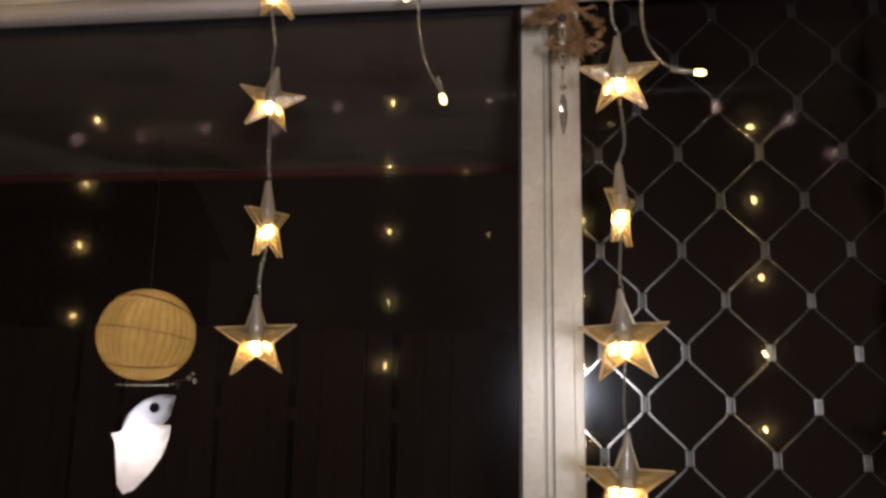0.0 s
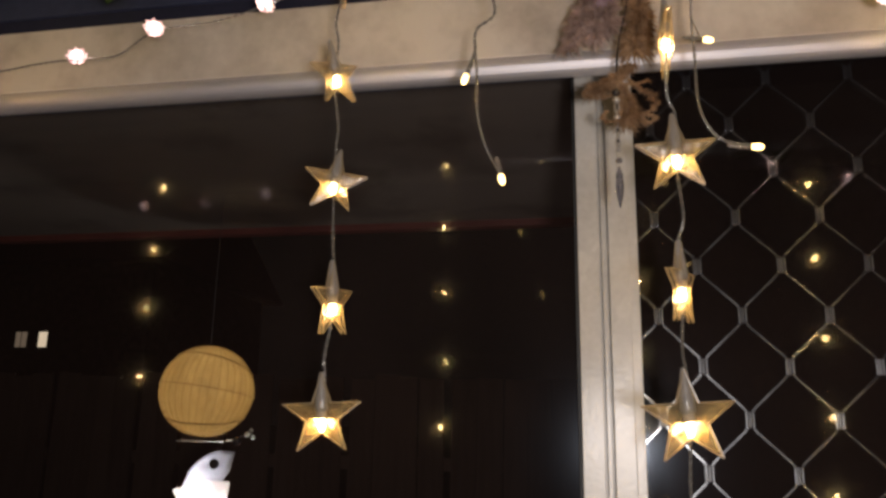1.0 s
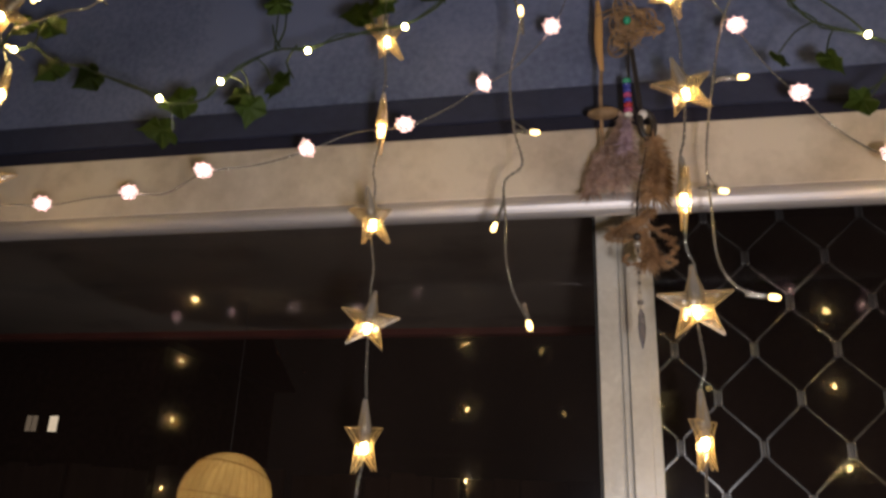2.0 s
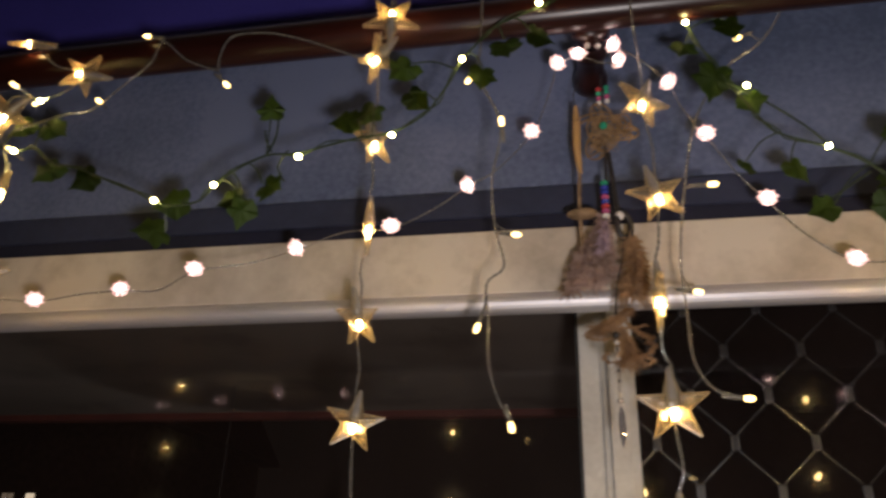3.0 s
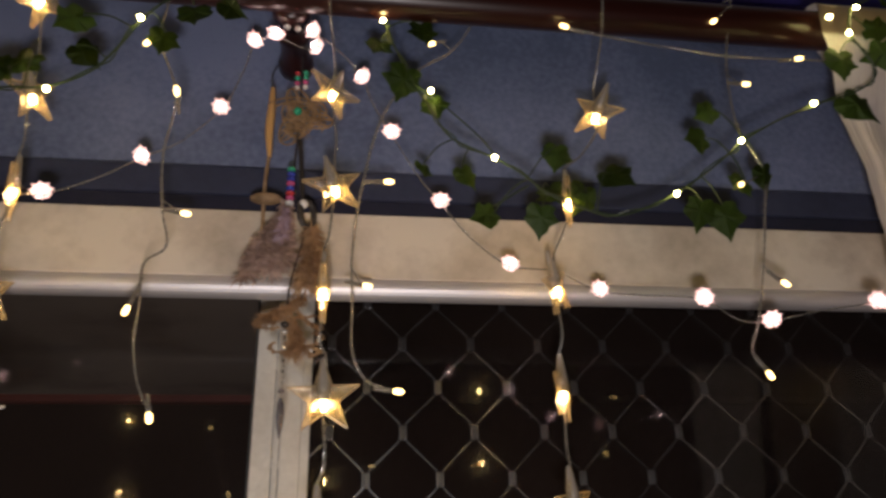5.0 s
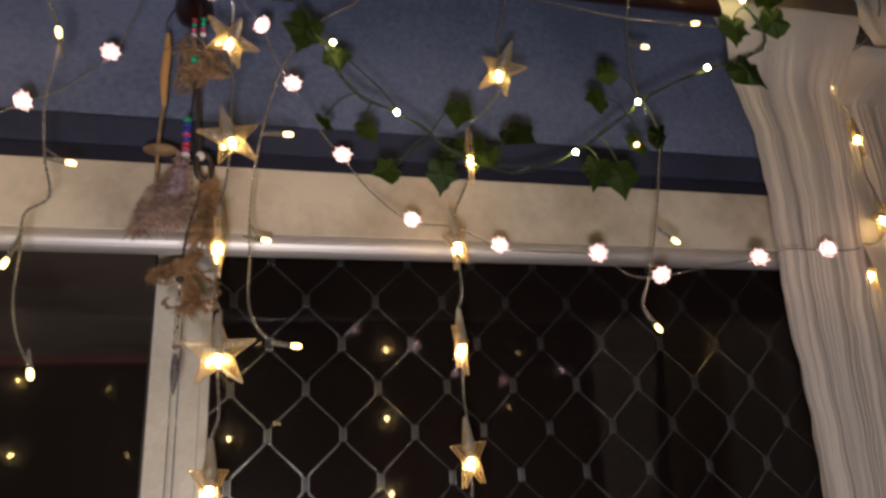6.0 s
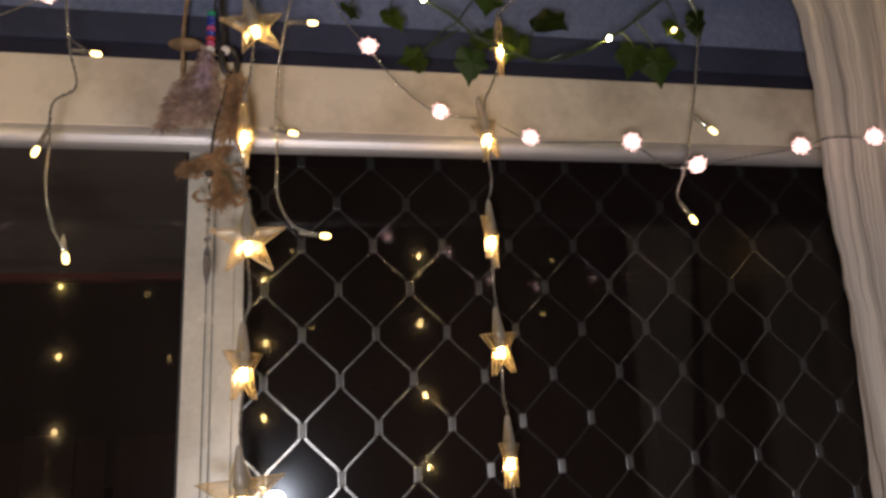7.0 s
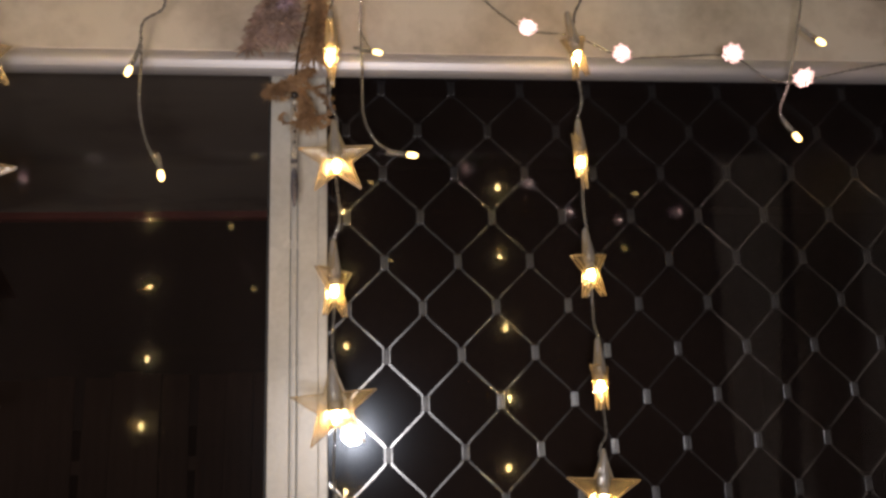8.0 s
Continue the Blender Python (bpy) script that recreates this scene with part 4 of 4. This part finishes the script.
    for k, axis in enumerate(([at(0.036, 2.106), at(0.030, 2.07), at(0.010, 2.035), at(-0.004, 2.012)], [at(0.036, 2.100), at(0.032, 2.06), at(0.024, 2.022)], [at(0.036, 2.098), at(0.038, 2.06), at(0.036, 2.030)], [at(0.030, 2.085), at(0.014, 2.06), at(0.002, 2.030)])):
        part("fluff", barbs(axis, 900, 0.018, 0.0016, 1.1, 30 + k, 0.3, stray=0.5), FLUFF, mob, "mauve brown feather fluff")
    part("fluff", barbs([at(0.037, 2.092, -0.012), at(0.036, 2.07, -0.016), at(0.034, 2.055, -0.014)], 260, 0.012, 0.0012, 1.0, 41, 0.4, stray=0.4), LILAC, mob, "lilac fluff tuft")
    part("feather", barbs([at(0.066, 2.075), at(0.068, 2.04), at(0.062, 2.005)], 1200, 0.024, 0.0011, 1.1, 2, 0.2, stray=0.45), FEATHER, mob, "ginger feather tuft")
    part("feather", barbs([at(0.058, 1.990), at(0.040, 1.976), at(0.018, 1.966)], 1300, 0.015, 0.0008, 0.7, 3, 0.1), FEATHER, mob, "ginger feather tuft")
    part("feather", barbs([at(0.048, 1.968), at(0.056, 1.945), at(0.048, 1.928)], 1100, 0.017, 0.0007, 0.8, 4, 0.4), FEATHER, mob, "ginger feather tuft")
    part("feather", barbs([at(0.055, 1.975), at(0.070, 1.962), at(0.082, 1.957)], 260, 0.007, 0.0007, 0.6, 6, 0.2), FEATHER, mob, "curled ginger feather")
    part("feather", barbs([at(0.052, 1.945), at(0.064, 1.935), at(0.074, 1.925)], 240, 0.007, 0.0007, 0.6, 7, 0.2), FEATHER, mob, "curled ginger feather")
    for k, (x, z, r, turn) in enumerate(((0.030, 1.962, 0.011, 20), (0.058, 1.976, 0.013, -30), (0.062, 1.944, 0.010, 60), (0.040, 1.936, 0.009, -10), (0.070, 1.930, 0.008, 100))):
        curl = [at(x + r * math.cos(a + turn) * (1 + 0.15 * i), z + 0.7 * r * math.sin(a + turn), 0.004 * math.sin(a) - 0.006) for i, a in enumerate(0.5 * q for q in range(9))]
        part("feather", barbs(curl, 220, 0.006, 0.0008, 1.0, 60 + k, 0.0), FEATHER, mob, "curled ginger feather")
    bm = bmesh.new()
    for k in range(11):
        ring(0.0031, 0.0009, bm, Matrix.Translation(at(0.043, 1.945 - 0.0058 * k)) @ pose(0, 0, 0, 0, 0, 90 * (k % 2)) @ Matrix.Diagonal((0.7, 1, 1.3, 1)), 10, 4)
    part("chain", bm, CHAIN, mob, "fine tarnished chain")
    cr = lathe([(0.0008, 0.0), (0.0036, -0.008), (0.0036, -0.013), (0.0042, -0.020), (0.0034, -0.030), (0.0006, -0.042)], 7)
    for v in cr.verts:
        v.co += at(0.043, 1.884)
    part("crystal", cr, CRYSTAL, mob, "cut crystal drop")
    for k, (z, r, mt) in enumerate(((1.960, 0.0046, BLACK), (1.952, 0.0040, CHAIN), (1.934, 0.0034, CHAIN), (1.889, 0.0034, CRYSTAL))):
        part("bead", ball(r, stretch=(1, 1, 0.8), at=at(0.043, z, -0.003), u=8, v=6), mt, mob, smooth=True)


build_mobile()


# ---------------- outside ----------------
solid("ground", box(-400, 400, WY1, 800, -0.7, -0.6), EARTH, "dark lawn outside at night", "ground", kind="structure")
solid("veranda_soffit", box(-3.2, 3.2, WY1 + 0.002, 2.0, 2.145, 2.18), SOFFIT, "grey stained soffit under the eaves outside", "soffit", kind="structure")
solid("fascia", box(-3.2, 3.2, 2.0, 2.03, 2.128, 2.33), FASCIA, "dull red painted eaves fascia", "fascia", kind="structure")


def build_fence():
    f = thing("timber_fence", "weathered brown timber paling fence in the dark garden", "fence", (0, 4.3, -0.6))
    me = as_mesh("paling", box(-0.0695, 0.0695, -0.01, 0.01, 0, 2.5, 0.003), FENCEWOOD)
    for k in range(84):
        part("paling", me, FENCEWOOD, f, m=pose(-7.5 + 0.142 * k, random.uniform(-0.006, 0.006), random.uniform(-0.02, 0.02), 0, random.uniform(-0.6, 0.6), random.uniform(-2, 2)))
    for z in (0.4, 2.0):
        part("rail", box(-7.6, 4.5, 0.02, 0.06, z, z + 0.07), FENCEWOOD, f)


build_fence()


def build_lantern():
    c, r = Vector((-0.80, 1.70, 1.701)), 0.099
    l = thing("paper_lantern", "round tan rice paper lantern, dimly lit, hanging outside", "lantern", c)
    n = 36
    bm = bmesh.new()
    rings = []
    for j in range(17):
        a = math.pi * (0.06 + 0.88 * j / 16)
        rings.append([bm.verts.new((r * math.sin(a) * math.cos(math.tau * k / (2 * n)) * (1.0 if k % 2 == 0 else 0.986), r * math.sin(a) * math.sin(math.tau * k / (2 * n)) * (1.0 if k % 2 == 0 else 0.986), 0.98 * r * math.cos(a))) for k in range(2 * n)])
    for a, b in zip(rings, rings[1:]):
        for k in range(2 * n):
            bm.faces.new((a[k], a[(k + 1) % (2 * n)], b[(k + 1) % (2 * n)], b[k]))
    tilt = pose(0, 0, 0, -3, 6, 0)
    part("shade", bm, PAPER, l, smooth=False, m=tilt)
    for h, nod in ((-0.55, 14), (0.0, -3), (0.55, -16)):
        bm = ring(r * math.sqrt(1 - h * h) * 1.003, 0.0017, n=48, m=Matrix.Translation((0, 0, h * r * 0.98)) @ pose(0, 0, 0, 90, 0, 0))
        part("hoop", bm, CANE, l, "brown cane hoop", m=tilt @ pose(0, 0, 0, nod, 0, 0))
    for k in range(n):
        path = [Vector((r * 1.002 * math.sin(a) * math.cos(math.tau * k / n), r * 1.002 * math.sin(a) * math.sin(math.tau * k / n), 0.98 * r * math.cos(a))) for a in (math.pi * (0.06 + 0.88 * j / 14) for j in range(15))]
        part("rib", tube(path, 0.0008, 4), CANE, l, m=tilt)
    part("bulb", ball(0.02, u=12, v=8), LANTERNGLOW, l, "warm glowing bulb", True)
    part("cord", tube([(0, 0, 0.02), (0, 0, 0.444)], 0.0008, 5), BLACK, l, "thin dark cord")


build_lantern()


def build_shell_lamp():
    o = Vector((-0.772, 1.70, 1.60))
    ch = thing("shell_lamp", "lit white shell lamp on bent wire hanging below the lantern", "lamp", o)
    part("bulb", ball(0.012, at=(-0.028, 0.024, -0.104), u=12, v=8), SHADEGLOW, ch, "white glowing bulb", True)
    part("wire", tube(spline([(-0.09, 0, -0.004), (0.02, 0, -0.003), (0.06, 0, 0.008), (0.085, 0.0, 0.012)]), 0.0009, 5), CHAIN, ch, "thin bent wire")
    part("cord", tube([(0.0, 0.0, -0.003), (-0.01, 0, 0.02)], 0.0007, 5), BLACK, ch)
    for x, z, r in ((0.072, 0.012, 0.006), (0.086, 0.006, 0.005), (0.080, 0.02, 0.005), (0.05, -0.002, 0.010)):
        part("bead", ball(r, at=(x, 0, z), u=8, v=6), CHAIN if r < 0.01 else BLACK, ch, smooth=True)

    def plate(name, outline, dish, mat, label, dy):
        bm = bmesh.new()
        cx = sum(p[0] for p in outline) / len(outline)
        cz = sum(p[1] for p in outline) / len(outline)
        loops = []
        for f in (1.0, 0.7, 0.4):
            loops.append([bm.verts.new((cx + (p[0] - cx) * f, dy - dish * (1 - f * f), cz + (p[1] - cz) * f)) for p in outline])
        mid = bm.verts.new((cx, dy - dish, cz))
        n = len(outline)
        for a, b in zip(loops, loops[1:]):
            for k in range(n):
                bm.faces.new((a[k], a[(k + 1) % n], b[(k + 1) % n], b[k]))
        for k in range(n):
            bm.faces.new((loops[2][k], loops[2][(k + 1) % n], mid))
        bmesh.ops.solidify(bm, geom=list(bm.faces), thickness=0.002)
        return part(name, bm, mat, ch, label, True)

    plate("upper_shell", [(-0.069, -0.100), (-0.057, -0.064), (-0.042, -0.048), (-0.026, -0.035), (-0.005, -0.026), (0.016, -0.022), (0.046, -0.024), (0.037, -0.064), (0.022, -0.083), (-0.02, -0.09)], 0.012, GREYSHELL, "grey blue shell with a dark hole", 0.004)
    plate("lower_shell", [(0.044, -0.083), (0.042, -0.109), (0.028, -0.148), (0.004, -0.182), (-0.026, -0.214), (-0.048, -0.222), (-0.063, -0.205), (-0.070, -0.160), (-0.075, -0.120), (-0.085, -0.103), (-0.070, -0.099), (-0.020, -0.083)], 0.02, SHELL, "thin glowing white shell", -0.006)
    part("hole", lathe([(0.0105, -0.009), (0.0105, -0.013)], 14, axis="Y"), BLACK, ch, "dark round hole", m=Matrix.Translation((0.008, 0, -0.049)))
    part("hole", lathe([(0.004, -0.020), (0.004, -0.026)], 10, axis="Y"), BLACK, ch, "small dark hole", m=Matrix.Translation((-0.062, 0.016, -0.106)))


build_shell_lamp()


def build_far_house():
    h = thing("far_house", "dark brick house in the distance with lit windows", "house", (-10.5, 13.0, -0.6))
    part("wall", box(-2.4, 2.4, 0, 5, 0, 5.2), BRICK, h)
    bm = bmesh.new()
    a = [bm.verts.new(p) for p in ((-2.8, -0.4, 5.2), (2.8, -0.4, 5.2), (2.8, 5.4, 5.2), (-2.8, 5.4, 5.2), (-2.8, 2.5, 6.9), (2.8, 2.5, 6.9))]
    for f in ((0, 1, 5, 4), (2, 3, 4, 5), (1, 2, 5), (3, 0, 4), (3, 2, 1, 0)):
        bm.faces.new([a[k] for k in f])
    part("roof", bm, FASCIA, h, "dark tiled gable roof")
    for x, w in ((0.27, 0.20), (-0.20, 0.26)):
        wn = part("window", box(x - w / 2 - 0.03, x + w / 2 + 0.03, -0.04, -0.002, 3.55, 3.90), SEAL, h)
        n = 2 if w > 0.25 else 1
        for k in range(n):
            x0 = x - w / 2 + k * w / n
            part("pane", box(x0 + 0.01, x0 + w / n - 0.01, -0.05, -0.044, 3.58, 3.87), WINDOWGLOW if n == 1 else DIMGLOW, wn, "lit window pane")


build_far_house()


# ---------------- behind the camera: shelf ----------------
def build_shelf():
    s = thing("bookshelf", "dark wooden bookshelf on the rear wall with frames and books", "bookshelf", (-0.9, -1.94, 0))
    for x in (-0.55, 0.55):
        part("side_panel", box(x - 0.01, x + 0.01, 0, 0.26, 0, 2.0, 0.002), SHELFWOOD, s)
    for z in (0.05, 0.45, 0.85, 1.27, 1.63, 1.98):
        part("shelf", box(-0.54, 0.54, 0, 0.255, z, z + 0.02, 0.002), SHELFWOOD, s)
    part("back_panel", box(-0.54, 0.54, -0.006, -0.001, 0.02, 2.0), SHELFWOOD, s)


build_shelf()


def picture(x, z, w, h):
    p = thing("picture_frame", "small silver picture frame standing on the shelf", "picture frame", (x, -1.74, z), group="shelf frames")
    bm = bmesh.new()
    for x0, x1, z0, z1 in ((-w / 2, w / 2, 0, 0.008), (-w / 2, w / 2, h - 0.008, h), (-w / 2, -w / 2 + 0.008, 0.008, h - 0.008), (w / 2 - 0.008, w / 2, 0.008, h - 0.008)):
        box(x0, x1, -0.006, 0.006, z0, z1, bm=bm)
    part("frame", bm, SILVER, p)
    part("print", box(-w / 2 + 0.008, w / 2 - 0.008, -0.004, 0.0, 0.008, h - 0.008), PHOTO, p, "dim picture print")


picture(-0.99, 1.65, 0.15, 0.135)
picture(-1.20, 1.29, 0.12, 0.19)
for k, (x, w, h, c) in enumerate(((-0.84, 0.04, 0.2, (0.3, 0.28, 0.26)), (-0.79, 0.05, 0.22, (0.34, 0.32, 0.3)), (-0.74, 0.03, 0.19, (0.12, 0.1, 0.1)))):
    solid("book", box(x - w / 2, x + w / 2, -1.88, -1.73, 1.65, 1.65 + h, 0.002), bead("book cloth %d" % k, c), "pale cloth bound book standing on the shelf", "book", group="shelf books")
for k, (x, c) in enumerate(((-0.66, (0.5, 0.45, 0.4)), (-0.635, (0.6, 0.06, 0.04)), (-0.61, (0.1, 0.16, 0.3)), (-0.585, (0.3, 0.2, 0.1)))):
    solid("book", box(x - 0.011, x + 0.011, -1.88, -1.73, 1.29, 1.29 + 0.16 + 0.02 * (k % 2), 0.002), bead("small book cloth %d" % k, c), "slim coloured book standing on the shelf", "book", group="shelf books")
